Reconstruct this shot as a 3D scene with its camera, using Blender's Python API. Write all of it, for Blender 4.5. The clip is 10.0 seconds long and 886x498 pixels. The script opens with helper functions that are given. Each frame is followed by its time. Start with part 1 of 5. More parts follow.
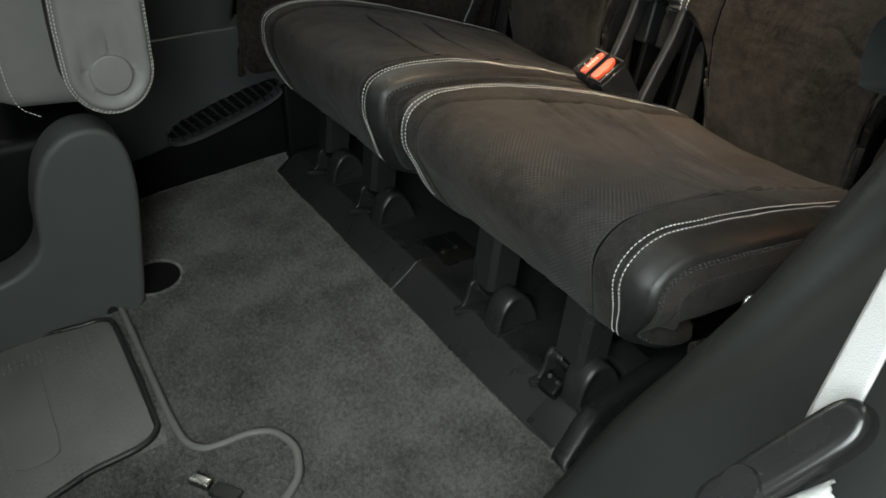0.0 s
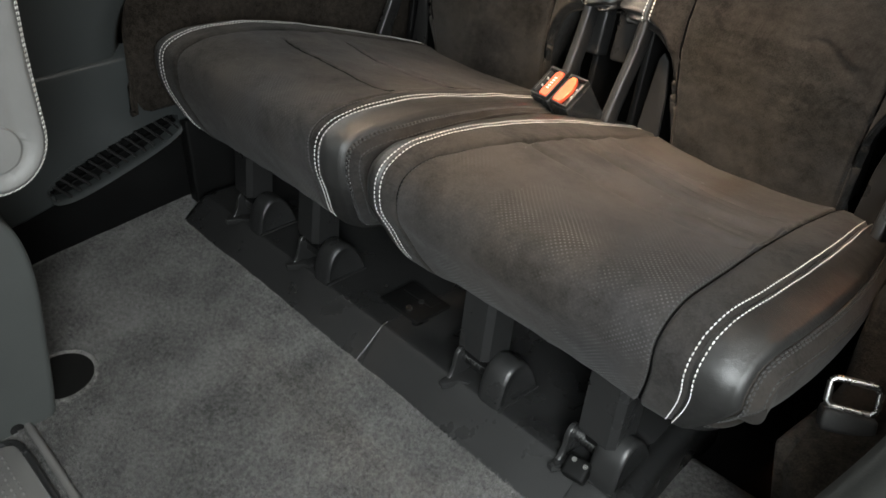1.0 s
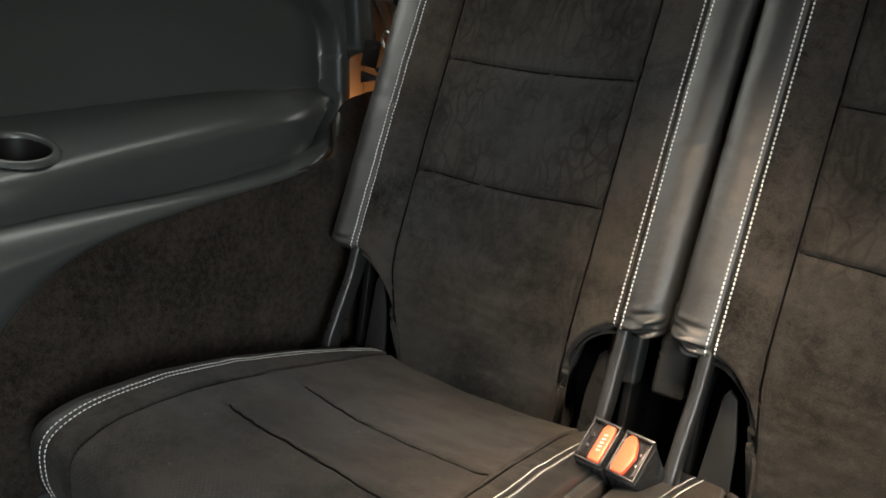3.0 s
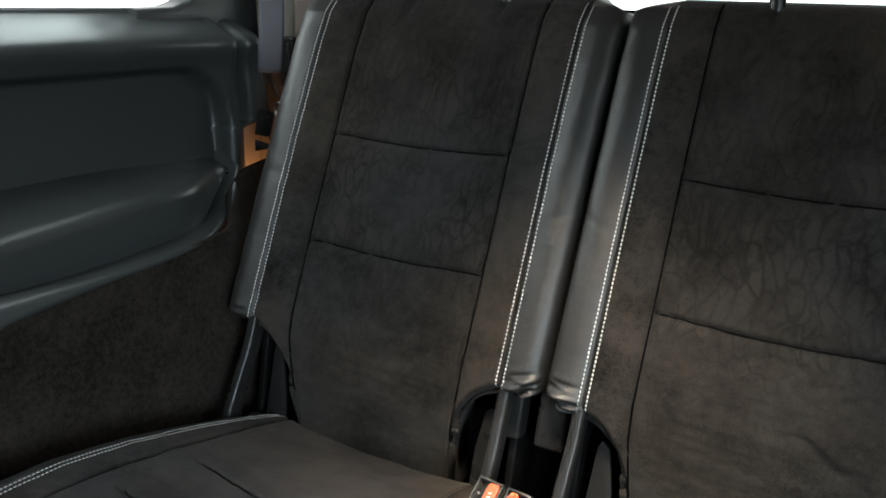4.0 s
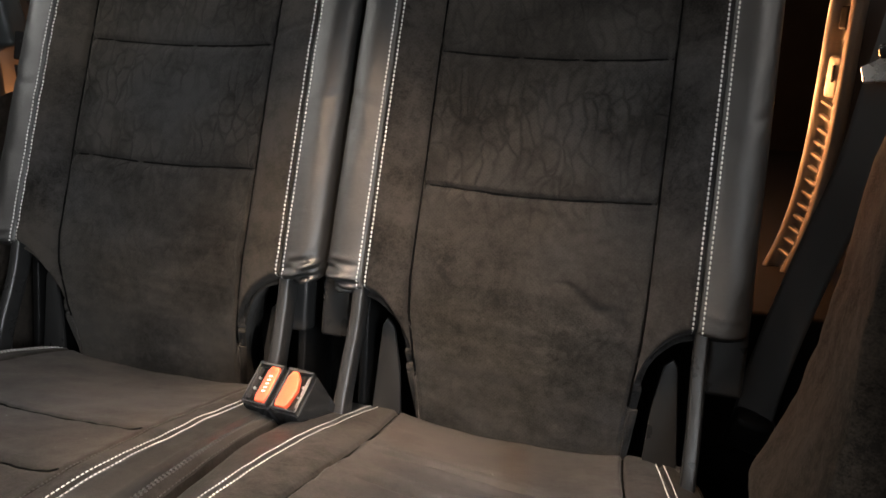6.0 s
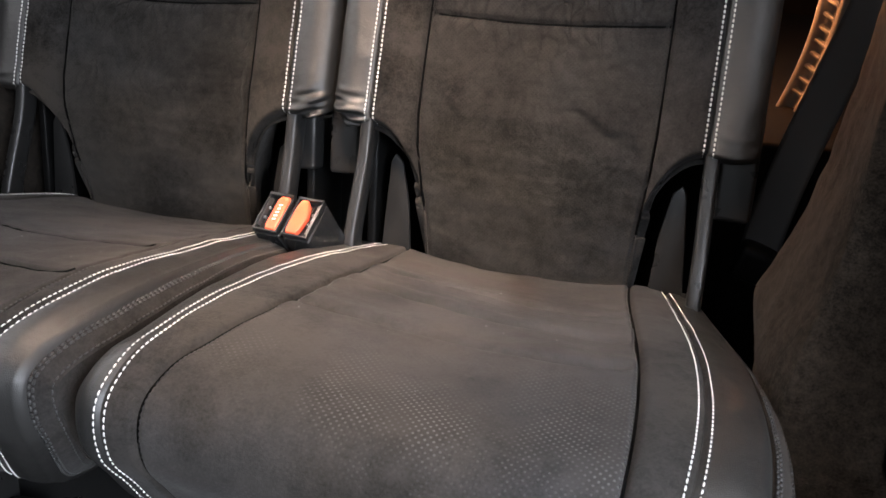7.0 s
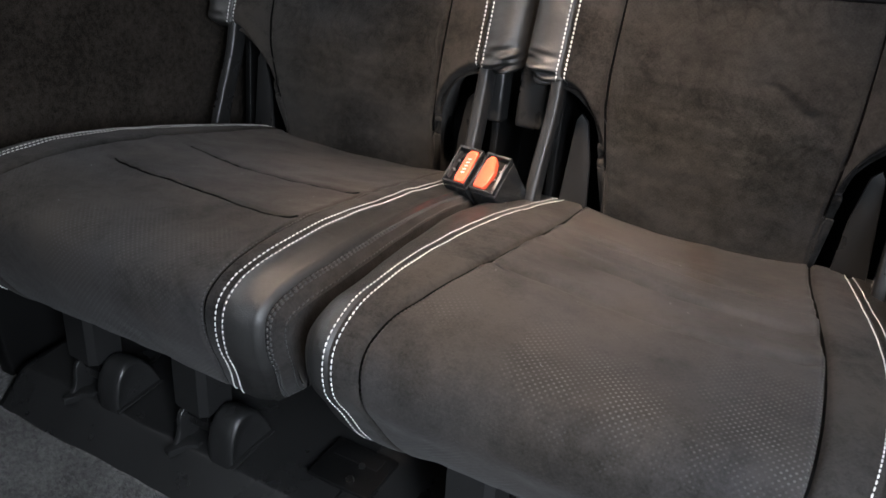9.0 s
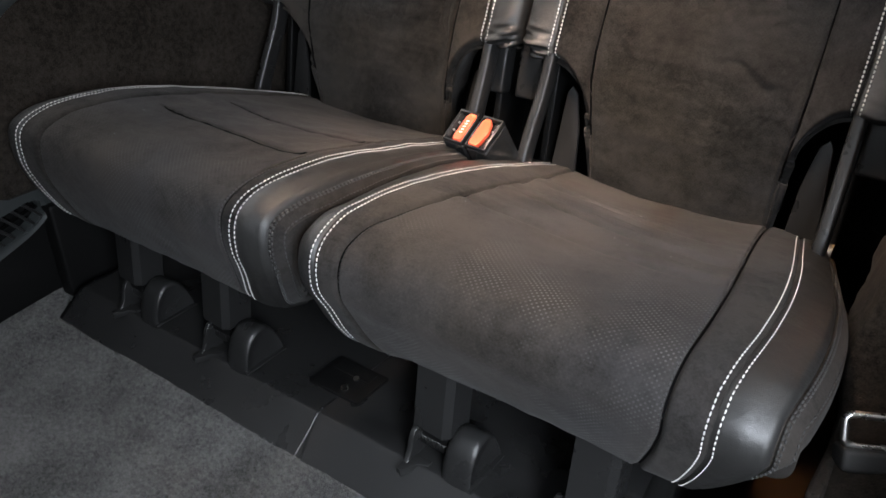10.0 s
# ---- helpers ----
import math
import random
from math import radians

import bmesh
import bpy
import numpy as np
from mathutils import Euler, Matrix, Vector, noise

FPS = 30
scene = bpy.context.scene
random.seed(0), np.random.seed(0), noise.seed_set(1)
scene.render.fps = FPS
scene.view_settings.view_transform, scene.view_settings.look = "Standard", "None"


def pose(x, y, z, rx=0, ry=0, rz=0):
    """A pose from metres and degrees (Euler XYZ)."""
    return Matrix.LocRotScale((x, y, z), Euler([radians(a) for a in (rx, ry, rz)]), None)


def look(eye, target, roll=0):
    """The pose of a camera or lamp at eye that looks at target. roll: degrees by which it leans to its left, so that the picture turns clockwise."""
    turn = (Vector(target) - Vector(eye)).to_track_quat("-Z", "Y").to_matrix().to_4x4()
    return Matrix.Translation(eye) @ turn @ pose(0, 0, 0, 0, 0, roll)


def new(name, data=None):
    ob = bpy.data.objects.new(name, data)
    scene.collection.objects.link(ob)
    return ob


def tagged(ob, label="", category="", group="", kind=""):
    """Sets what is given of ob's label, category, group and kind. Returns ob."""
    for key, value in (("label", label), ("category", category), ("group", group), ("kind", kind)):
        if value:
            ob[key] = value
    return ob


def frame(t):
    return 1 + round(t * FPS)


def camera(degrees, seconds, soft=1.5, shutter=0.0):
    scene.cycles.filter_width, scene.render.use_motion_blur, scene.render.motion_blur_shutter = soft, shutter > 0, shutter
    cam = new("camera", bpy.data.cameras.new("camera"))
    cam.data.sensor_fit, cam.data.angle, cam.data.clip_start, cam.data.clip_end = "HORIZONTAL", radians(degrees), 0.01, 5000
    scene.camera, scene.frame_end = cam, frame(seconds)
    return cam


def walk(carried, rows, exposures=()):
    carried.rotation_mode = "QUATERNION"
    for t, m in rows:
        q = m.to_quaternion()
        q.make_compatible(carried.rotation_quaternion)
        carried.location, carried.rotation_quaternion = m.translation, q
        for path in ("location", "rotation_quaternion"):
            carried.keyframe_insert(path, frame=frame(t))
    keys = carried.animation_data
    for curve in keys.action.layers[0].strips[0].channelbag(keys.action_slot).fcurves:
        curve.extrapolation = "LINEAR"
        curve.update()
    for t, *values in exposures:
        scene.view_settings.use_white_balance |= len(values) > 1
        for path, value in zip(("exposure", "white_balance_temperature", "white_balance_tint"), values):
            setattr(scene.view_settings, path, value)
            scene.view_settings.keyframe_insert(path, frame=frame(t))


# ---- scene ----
import functools

cam = camera(58.4, 10.0, 1.6)
PATH = [
    (0, (0.965, -0.569, 0.722), (-0.486, 0.329, -0.32), 0.5),
    (0.5, (0.877, -0.588, 0.733), (-0.449, 0.457, -0.339), 0.7),
    (1, (0.716, -0.579, 0.742), (-0.5, 0.573, -0.352), 1.2),
    (1.5, (0.546, -0.505, 0.753), (-0.59, 0.747, -0.316), 0.8),
    (2, (0.386, -0.448, 0.752), (-0.748, 0.917, -0.17), 0.8),
    (2.5, (0.302, -0.414, 0.771), (-0.823, 1.04, -0.015), 1.8),
    (2.7, (0.287, -0.417, 0.779), (-0.829, 1.075, 0.052), 2.3),
    (3.8, (0.336, -0.422, 0.88), (-0.649, 1.203, 0.255), 1.8),
    (4, (0.352, -0.425, 0.881), (-0.59, 1.231, 0.274), 1.7),
    (4.5, (0.413, -0.399, 0.883), (-0.418, 1.318, 0.28), 1.2),
    (5, (0.449, -0.386, 0.879), (-0.253, 1.385, 0.27), 1.0),
    (5.2, (0.453, -0.397, 0.858), (-0.191, 1.402, 0.268), 1.3),
    (6.3, (0.458, -0.417, 0.721), (-0.121, 1.371, 0.035), 0.5),
    (6.5, (0.446, -0.427, 0.707), (-0.107, 1.348, -0.029), 0.7),
    (7, (0.467, -0.441, 0.661), (-0.12, 1.274, -0.185), 0.3),
    (7.5, (0.479, -0.46, 0.645), (-0.161, 1.176, -0.312), -0.1),
    (8, (0.475, -0.47, 0.642), (-0.245, 1.101, -0.365), -0.1),
    (8.5, (0.445, -0.469, 0.674), (-0.342, 1.054, -0.355), 0.0),
    (9, (0.422, -0.48, 0.722), (-0.429, 1.009, -0.306), -0.0),
    (9.5, (0.448, -0.5, 0.742), (-0.445, 0.975, -0.272), 0.2),
    (10, (0.581, -0.568, 0.723), (-0.405, 0.847, -0.291), 0.3),
]
walk(cam, [(t, look(eye, target, roll)) for t, eye, target, roll in PATH],
     [(0.0, -0.86, 7650, 6), (0.5, -0.40, 7500, 9), (1.0, -0.10, 7600, 12), (1.5, -0.25, 7300, 13), (2.0, -0.20, 7600, 15), (2.7, 0.05, 7800, 12), (3.8, -0.05, 6600, 5), (4.5, -0.82, 6650, 5), (5.2, -0.86, 6800, 7),
      (6.3, 0.20, 7550, 18), (7.5, 0.08, 6650, 19), (8.5, -0.10, 6700, 16), (10.0, -0.18, 7000, 17)])

# ---- world and light ----
world = bpy.data.worlds.new("world")
scene.world = world
world.use_nodes = True
wn = world.node_tree
sky = wn.nodes.new("ShaderNodeTexSky")
sky.sky_type = "NISHITA"
sky.sun_disc = False
sky.sun_elevation, sky.sun_rotation = radians(38), radians(120)
wn.links.new(sky.outputs[0], wn.nodes["Background"].inputs[0])
wn.nodes["Background"].inputs[1].default_value = 0.005


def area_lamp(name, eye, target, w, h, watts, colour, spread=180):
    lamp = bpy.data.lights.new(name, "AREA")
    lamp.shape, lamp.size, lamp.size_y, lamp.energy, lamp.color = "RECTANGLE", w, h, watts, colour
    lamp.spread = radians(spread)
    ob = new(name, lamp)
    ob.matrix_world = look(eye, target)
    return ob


area_lamp("windscreen_light", (-0.1, -1.75, 1.05), (0.16, -0.10, 0.25), 1.2, 0.40, 0.4, (0.76, 0.90, 1.0), 34)
area_lamp("door_light", (1.06, -0.80, 0.78), (0.30, -0.15, 0.17), 0.40, 0.50, 8.8, (0.73, 0.87, 1.0), 84)
area_lamp("quarter_window_light", (-0.745, -0.06, 1.06), (-0.36, 0.02, 0.22), 1.34, 0.24, 6.6, (0.86, 0.94, 1.0))
area_lamp("side_window_light", (0.84, 0.10, 1.05), (-0.05, -0.02, 0.15), 0.70, 0.22, 3.2, (0.90, 0.96, 1.0))
area_lamp("tailgate_window_light", (0.0, 1.60, 1.10), (0.0, 0.5, 0.8), 1.0, 0.3, 2.0, (0.9, 0.96, 1.0))
# warm fill added under the ceiling, beam narrowed to the cushions and lower backs
area_lamp("warm_roof_fill", (0.12, 0.10, 1.235), (0.13, 0.29, 0.30), 0.24, 0.10, 3.7, (1.0, 0.81, 0.64), 55)
# cool fill added below the closed ceiling, which has no opening here
area_lamp("cool_roof_fill", (0.16, -0.62, 1.235), (0.16, -0.40, 0.2), 0.9, 0.42, 1.7, (0.72, 0.87, 1.0), 112)


def boot_lamp(name, place, watts):
    lamp = bpy.data.lights.new(name, "POINT")
    lamp.energy, lamp.color, lamp.shadow_soft_size = watts, (1.0, 0.44, 0.18), 0.03
    ob = new(name, lamp)
    ob.location = place
    return ob


# left lamp is tucked behind the felt, unseen, to light the lining patch
boot_lamp("boot_lamp_left", (-0.735, 0.752, 0.475), 0.75)
boot_lamp("boot_lamp_right", (0.500, 0.775, 0.62), 7.5)
# second warm lamp added to brighten the felt on the right
boot_lamp("felt_fill_lamp", (0.54, 1.02, 0.74), 2.5)


# ---- materials ----
def material(name):
    m = bpy.data.materials.new(name)
    m.use_nodes = True
    return m, m.node_tree.nodes, m.node_tree.links, m.node_tree.nodes["Principled BSDF"]


def noise_tex(nodes, links, coord, scale, detail=4.0, rough=0.55):
    n = nodes.new("ShaderNodeTexNoise")
    n.inputs["Scale"].default_value, n.inputs["Detail"].default_value, n.inputs["Roughness"].default_value = scale, detail, rough
    links.new(coord, n.inputs["Vector"])
    return n


def ramp(nodes, links, fac, stops):
    r = nodes.new("ShaderNodeValToRGB")
    for k, (at, c) in enumerate(stops):
        e = r.color_ramp.elements[k] if k < 2 else r.color_ramp.elements.new(at)
        e.position, e.color = at, (*c, 1) if len(c) == 3 else c
    links.new(fac, r.inputs[0])
    return r


def grey(v, tint=(1, 1, 1)):
    return tuple(v * t for t in tint)


def soft_surface(name, low, high, tint, rough, grain, bump, blotch=3.0, sheen=0.0, spec=0.5, rvar=0.08, dist=0.001, metal=0.0, coat=0.0):
    """A surface with broad tone changes, fine grain relief and uneven gloss."""
    m, n, l, p = material(name)
    co = n.new("ShaderNodeTexCoord").outputs["Object"]
    big = noise_tex(n, l, co, blotch, 5)
    small = noise_tex(n, l, co, grain, 3)
    col = ramp(n, l, big.outputs[0], [(0.3, grey(low, tint)), (0.72, grey(high, tint))])
    l.new(col.outputs[0], p.inputs["Base Color"])
    rr = n.new("ShaderNodeMapRange")
    rr.inputs["To Min"].default_value, rr.inputs["To Max"].default_value = rough - rvar, rough + rvar
    l.new(noise_tex(n, l, co, blotch * 4, 4).outputs[0], rr.inputs[0])
    l.new(rr.outputs[0], p.inputs["Roughness"])
    b = n.new("ShaderNodeBump")
    b.inputs["Strength"].default_value, b.inputs["Distance"].default_value = bump, dist
    l.new(small.outputs[0], b.inputs["Height"])
    l.new(b.outputs[0], p.inputs["Normal"])
    p.inputs["Metallic"].default_value, p.inputs["Specular IOR Level"].default_value = metal, spec
    p.inputs["Sheen Weight"].default_value, p.inputs["Coat Weight"].default_value = sheen, coat
    p.inputs["Sheen Roughness"].default_value = 0.45
    return m


def pile_surface(name, low, high, tint, broad, tuft, sheen):
    """Matted fibre: brushed patches, tufts and single threads."""
    m, n, l, p = material(name)
    co = n.new("ShaderNodeTexCoord").outputs["Object"]
    mixed = None
    for scale, share in ((broad, 0.34), (tuft, 0.38), (tuft * 4.5, 0.42)):
        k = n.new("ShaderNodeMath")
        k.operation, k.inputs[1].default_value, k.inputs[2].default_value = "MULTIPLY_ADD", share, 0.0
        l.new(noise_tex(n, l, co, scale, 4, 0.6).outputs[0], k.inputs[0])
        if mixed is not None:
            l.new(mixed, k.inputs[2])
        mixed = k.outputs[0]
    col = ramp(n, l, mixed, [(0.46, grey(low, tint)), (0.68, grey(high, tint))])
    l.new(col.outputs[0], p.inputs["Base Color"])
    b = n.new("ShaderNodeBump")
    b.inputs["Strength"].default_value, b.inputs["Distance"].default_value = 0.9, 0.003
    l.new(mixed, b.inputs["Height"])
    l.new(b.outputs[0], p.inputs["Normal"])
    p.inputs["Roughness"].default_value, p.inputs["Specular IOR Level"].default_value = 0.95, 0.06
    p.inputs["Sheen Weight"].default_value, p.inputs["Sheen Roughness"].default_value = sheen, 0.5
    return m


def leather_surface(name, low, high, rough):
    """Dyed leather: pebbled cells with creases between them."""
    m, n, l, p = material(name)
    co = n.new("ShaderNodeTexCoord").outputs["Object"]
    v = n.new("ShaderNodeTexVoronoi")
    v.feature, v.inputs["Scale"].default_value = "DISTANCE_TO_EDGE", 660
    l.new(co, v.inputs["Vector"])
    cell = ramp(n, l, v.outputs["Distance"], [(0.0, (0, 0, 0)), (0.22, (1, 1, 1))])
    big = noise_tex(n, l, co, 6, 5)
    col = ramp(n, l, big.outputs[0], [(0.3, grey(low, (1, 0.98, 0.95))), (0.7, grey(high, (1, 0.98, 0.95)))])
    l.new(col.outputs[0], p.inputs["Base Color"])
    rr = n.new("ShaderNodeMapRange")
    rr.inputs["To Min"].default_value, rr.inputs["To Max"].default_value = rough - 0.07, rough + 0.09
    l.new(noise_tex(n, l, co, 25, 5).outputs[0], rr.inputs[0])
    l.new(rr.outputs[0], p.inputs["Roughness"])
    b = n.new("ShaderNodeBump")
    b.inputs["Strength"].default_value, b.inputs["Distance"].default_value = 0.25, 0.0004
    l.new(cell.outputs[0], b.inputs["Height"])
    b2 = n.new("ShaderNodeBump")
    b2.inputs["Strength"].default_value, b2.inputs["Distance"].default_value = 0.35, 0.004
    l.new(noise_tex(n, l, co, 38, 3).outputs[0], b2.inputs["Height"])
    l.new(b.outputs[0], b2.inputs["Normal"])
    l.new(b2.outputs[0], p.inputs["Normal"])
    p.inputs["Specular IOR Level"].default_value = 0.6
    return m


def suede_surface(name, low, high, tint, use):
    """Brushed suede with nap marks; use is plain, seat (holes glossed to glint at front and right, a stain) or back
    (faint holes, scuffed loops).
    """
    m, n, l, p = material(name)
    tc = n.new("ShaderNodeTexCoord")
    co = tc.outputs["Object"]

    def maths(op, a, c, d=None):
        k = n.new("ShaderNodeMath")
        k.operation = op
        for q, v in enumerate((a, c, d)):
            if isinstance(v, (int, float)):
                k.inputs[q].default_value = v
            elif v is not None:
                l.new(v, k.inputs[q])
        return k.outputs[0]

    def blend(fac, a, c):
        k = n.new("ShaderNodeMix")
        k.data_type = "RGBA"
        l.new(fac, k.inputs[0])
        l.new(a, k.inputs[6])
        k.inputs[7].default_value = (*c, 1)
        return k.outputs[2]

    def bumped(height, strength, dist, under=None, invert=False):
        b = n.new("ShaderNodeBump")
        b.invert = invert
        b.inputs["Strength"].default_value, b.inputs["Distance"].default_value = strength, dist
        l.new(height, b.inputs["Height"])
        if under is not None:
            l.new(under, b.inputs["Normal"])
        return b.outputs[0]

    big = noise_tex(n, l, co, 8, 5, 0.62)
    mid = noise_tex(n, l, co, 75, 6, 0.72)
    fine = noise_tex(n, l, co, 900, 2)
    tone = maths("MULTIPLY_ADD", mid.outputs[0], 0.40, big.outputs[0])
    tone = maths("MULTIPLY_ADD", noise_tex(n, l, co, 420, 3, 0.7).outputs[0], 0.40, tone)
    ridge = noise_tex(n, l, co, 34, 3, 0.55)
    ridge.inputs["Distortion"].default_value = 0.6
    thin = ramp(n, l, ridge.outputs[0], [(0.455, (0, 0, 0)), (0.495, (1, 1, 1)), (0.515, (0.75, 0.75, 0.75)), (0.60, (0, 0, 0))])
    where = ramp(n, l, noise_tex(n, l, co, 5.5, 2).outputs[0], [(0.40, (0, 0, 0)), (0.56, (1, 1, 1))])
    tone = maths("MULTIPLY_ADD", maths("MULTIPLY", thin.outputs[0], where.outputs[0]), -0.07, tone)
    col = ramp(n, l, tone, [(0.66, grey(low, tint)), (1.10, grey(high, tint))])
    # broad cool and warm tints in the colour imitate mixed light on the suede
    light_tint = n.new("ShaderNodeMix")
    light_tint.data_type, light_tint.blend_type = "RGBA", "MULTIPLY"
    light_tint.inputs[0].default_value = 1.0
    l.new(col.outputs[0], light_tint.inputs[6])
    l.new(ramp(n, l, noise_tex(n, l, co, 3.2, 3).outputs[0], [(0.36, (0.92, 0.97, 1.05)), (0.50, (1.0, 0.98, 0.97)), (0.64, (1.08, 1.0, 0.91))]).outputs[0], light_tint.inputs[7])
    base = light_tint.outputs[2]
    last = bumped(mid.outputs[0], 0.28, 0.004, bumped(fine.outputs[0], 0.4, 0.0006))
    p.inputs["Roughness"].default_value = 0.92
    p.inputs["Sheen Weight"].default_value, p.inputs["Sheen Roughness"].default_value = 0.04, 0.5
    p.inputs["Specular IOR Level"].default_value = 0.06
    place = n.new("ShaderNodeSeparateXYZ")
    l.new(co, place.inputs[0])
    if use == "back":
        # loops pressed into the nap by sitters: bent cells, strongest beside the cross seams
        bend = noise_tex(n, l, co, 14, 2)
        shift = n.new("ShaderNodeVectorMath")
        shift.operation = "MULTIPLY_ADD"
        l.new(bend.outputs["Color"], shift.inputs[0])
        shift.inputs[1].default_value = (0.045, 0.0, 0.12)
        l.new(co, shift.inputs[2])
        flat = n.new("ShaderNodeVectorMath")
        flat.operation = "MULTIPLY"
        l.new(shift.outputs[0], flat.inputs[0])
        flat.inputs[1].default_value = (1.0, 0.0, 0.42)
        cell = n.new("ShaderNodeTexVoronoi")
        cell.feature, cell.inputs["Scale"].default_value = "DISTANCE_TO_EDGE", 62
        l.new(flat.outputs[0], cell.inputs["Vector"])
        line = ramp(n, l, cell.outputs["Distance"], [(0.0, (1, 1, 1)), (0.05, (0.7, 0.7, 0.7)), (0.16, (0, 0, 0))])
        up = maths("MULTIPLY_ADD", place.outputs[2], 2.0, -0.7)
        zone = ramp(n, l, up, [(0.02, (0, 0, 0)), (0.12, (0.55, 0.55, 0.55)), (0.19, (0.10, 0.10, 0.10)), (0.28, (0.60, 0.60, 0.60)), (0.34, (0.8, 0.8, 0.8)), (0.52, (1, 1, 1)), (0.62, (0.35, 0.35, 0.35)), (0.80, (0.8, 0.8, 0.8)), (1.0, (0.25, 0.25, 0.25))])
        patch = ramp(n, l, noise_tex(n, l, co, 6.5, 3).outputs[0], [(0.34, (0.1, 0.1, 0.1)), (0.52, (1, 1, 1))])
        mark = maths("MULTIPLY", maths("MULTIPLY", line.outputs[0], zone.outputs[0]), patch.outputs[0])
        base = blend(maths("MULTIPLY", mark, 0.55), base, grey(low * 0.35, tint))
        last = bumped(mark, 0.45, 0.004, last, True)
    if use != "plain":
        sep = n.new("ShaderNodeSeparateXYZ")
        l.new(tc.outputs["UV"], sep.inputs[0])
        pitch = 0.0062 if use == "seat" else 0.0050

        def wave(sock, turn):
            return maths("COSINE", maths("MULTIPLY_ADD", sock, 2 * math.pi / pitch, turn), 0.0)

        one = maths("ADD", wave(sep.outputs[0], 0.0), wave(sep.outputs[1], 0.0))
        two = maths("ADD", wave(sep.outputs[0], math.pi), wave(sep.outputs[1], math.pi))
        dots = maths("MULTIPLY", maths("MAXIMUM", one, two), 0.5)
        hole = ramp(n, l, dots, [(0.66, (0, 0, 0)), (0.88, (1, 1, 1))]).outputs[0]
        if use == "seat":
            clear = ramp(n, l, noise_tex(n, l, co, 9, 5, 0.65).outputs[0], [(0.46, (0.06, 0.06, 0.06)), (0.64, (1, 1, 1))])
            # glints are placed by position: hole gloss is raised towards the front
            front_glint = n.new("ShaderNodeMapRange")
            front_glint.inputs["From Min"].default_value, front_glint.inputs["From Max"].default_value = 0.09, -0.03
            front_glint.inputs["To Min"].default_value = 0.06
            l.new(place.outputs[1], front_glint.inputs[0])
            # and grows towards the right, so the left cushion glints less
            right_glint = n.new("ShaderNodeMapRange")
            right_glint.inputs["From Min"].default_value, right_glint.inputs["From Max"].default_value = 0.10, 0.38
            right_glint.inputs["To Min"].default_value = 0.22
            l.new(place.outputs[0], right_glint.inputs[0])
            hole = maths("MULTIPLY", maths("MULTIPLY", hole, right_glint.outputs[0]), maths("MULTIPLY", clear.outputs[0], front_glint.outputs[0]))
            last = bumped(hole, 0.55, 0.0006, last)
            l.new(maths("MULTIPLY_ADD", hole, -0.55, 0.92), p.inputs["Roughness"])
            l.new(maths("MULTIPLY_ADD", hole, 0.95, 0.06), p.inputs["Specular IOR Level"])
            # brown spill that ran forwards from the backrest
            run = maths("MULTIPLY_ADD", place.outputs[1], 0.225, place.outputs[0])
            run = maths("MULTIPLY_ADD", noise_tex(n, l, co, 40, 3).outputs[0], 0.010, run)
            off = maths("ABSOLUTE", maths("SUBTRACT", run, 0.377), 0.0)
            wide = n.new("ShaderNodeMapRange")
            wide.inputs["From Min"].default_value, wide.inputs["From Max"].default_value = 0.022, 0.010
            l.new(off, wide.inputs[0])
            far = n.new("ShaderNodeMapRange")
            far.inputs["From Min"].default_value, far.inputs["From Max"].default_value = 0.19, 0.33
            l.new(place.outputs[1], far.inputs[0])
            base = blend(maths("MULTIPLY", maths("MULTIPLY", wide.outputs[0], far.outputs[0]), 0.45), base, (0.018, 0.0095, 0.0035))
        else:
            base = blend(maths("MULTIPLY", hole, 0.22), base, grey(low * 0.4, tint))
            last = bumped(hole, 0.22, 0.0005, last, True)
    l.new(base, p.inputs["Base Color"])
    l.new(last, p.inputs["Normal"])
    return m


SUEDE = suede_surface("suede", 0.006, 0.034, (1.0, 0.91, 0.84), "plain")
SUEDE_HOLES = suede_surface("perforated_suede", 0.017, 0.040, (1.0, 0.92, 0.87), "seat")
SUEDE_BACK = suede_surface("scuffed_perforated_suede", 0.009, 0.032, (1.0, 0.93, 0.86), "back")
LEATHER = leather_surface("black_leather", 0.015, 0.024, 0.40)
LEATHER_GREY = leather_surface("grey_leather", 0.19, 0.25, 0.46)
PLASTIC = soft_surface("grained_plastic", 0.012, 0.020, (1, 1, 1.0), 0.29, 900, 0.5, 4, dist=0.0006, spec=0.45)
PLASTIC_DARK = soft_surface("black_plastic", 0.004, 0.006, (1, 1, 1), 0.45, 900, 0.35, 5, dist=0.0005, spec=0.14)
PLASTIC_GREEN = soft_surface("seat_base_plastic", 0.062, 0.080, (0.93, 1.0, 0.97), 0.5, 700, 0.4, 5, dist=0.0006)
PLASTIC_JAMB = soft_surface("pillar_trim_plastic", 0.011, 0.016, (0.86, 1.0, 0.94), 0.55, 700, 0.4, 5, dist=0.0006)
VENT_TRIM = soft_surface("pale_trim_plastic", 0.17, 0.23, (1.0, 0.90, 0.78), 0.5, 700, 0.3, 6, dist=0.0005)
PLASTIC_SIDE = soft_surface("side_lining_plastic", 0.036, 0.048, (0.90, 1.0, 1.0), 0.33, 700, 0.12, 3, dist=0.0003, rvar=0.02)
PLASTIC_GLOSS = soft_surface("satin_black_plastic", 0.015, 0.02, (1, 1, 1), 0.25, 500, 0.1, 6, dist=0.0003)
CARPET = pile_surface("loop_carpet", 0.036, 0.205, (1.0, 0.97, 0.93), 9, 170, 0.15)
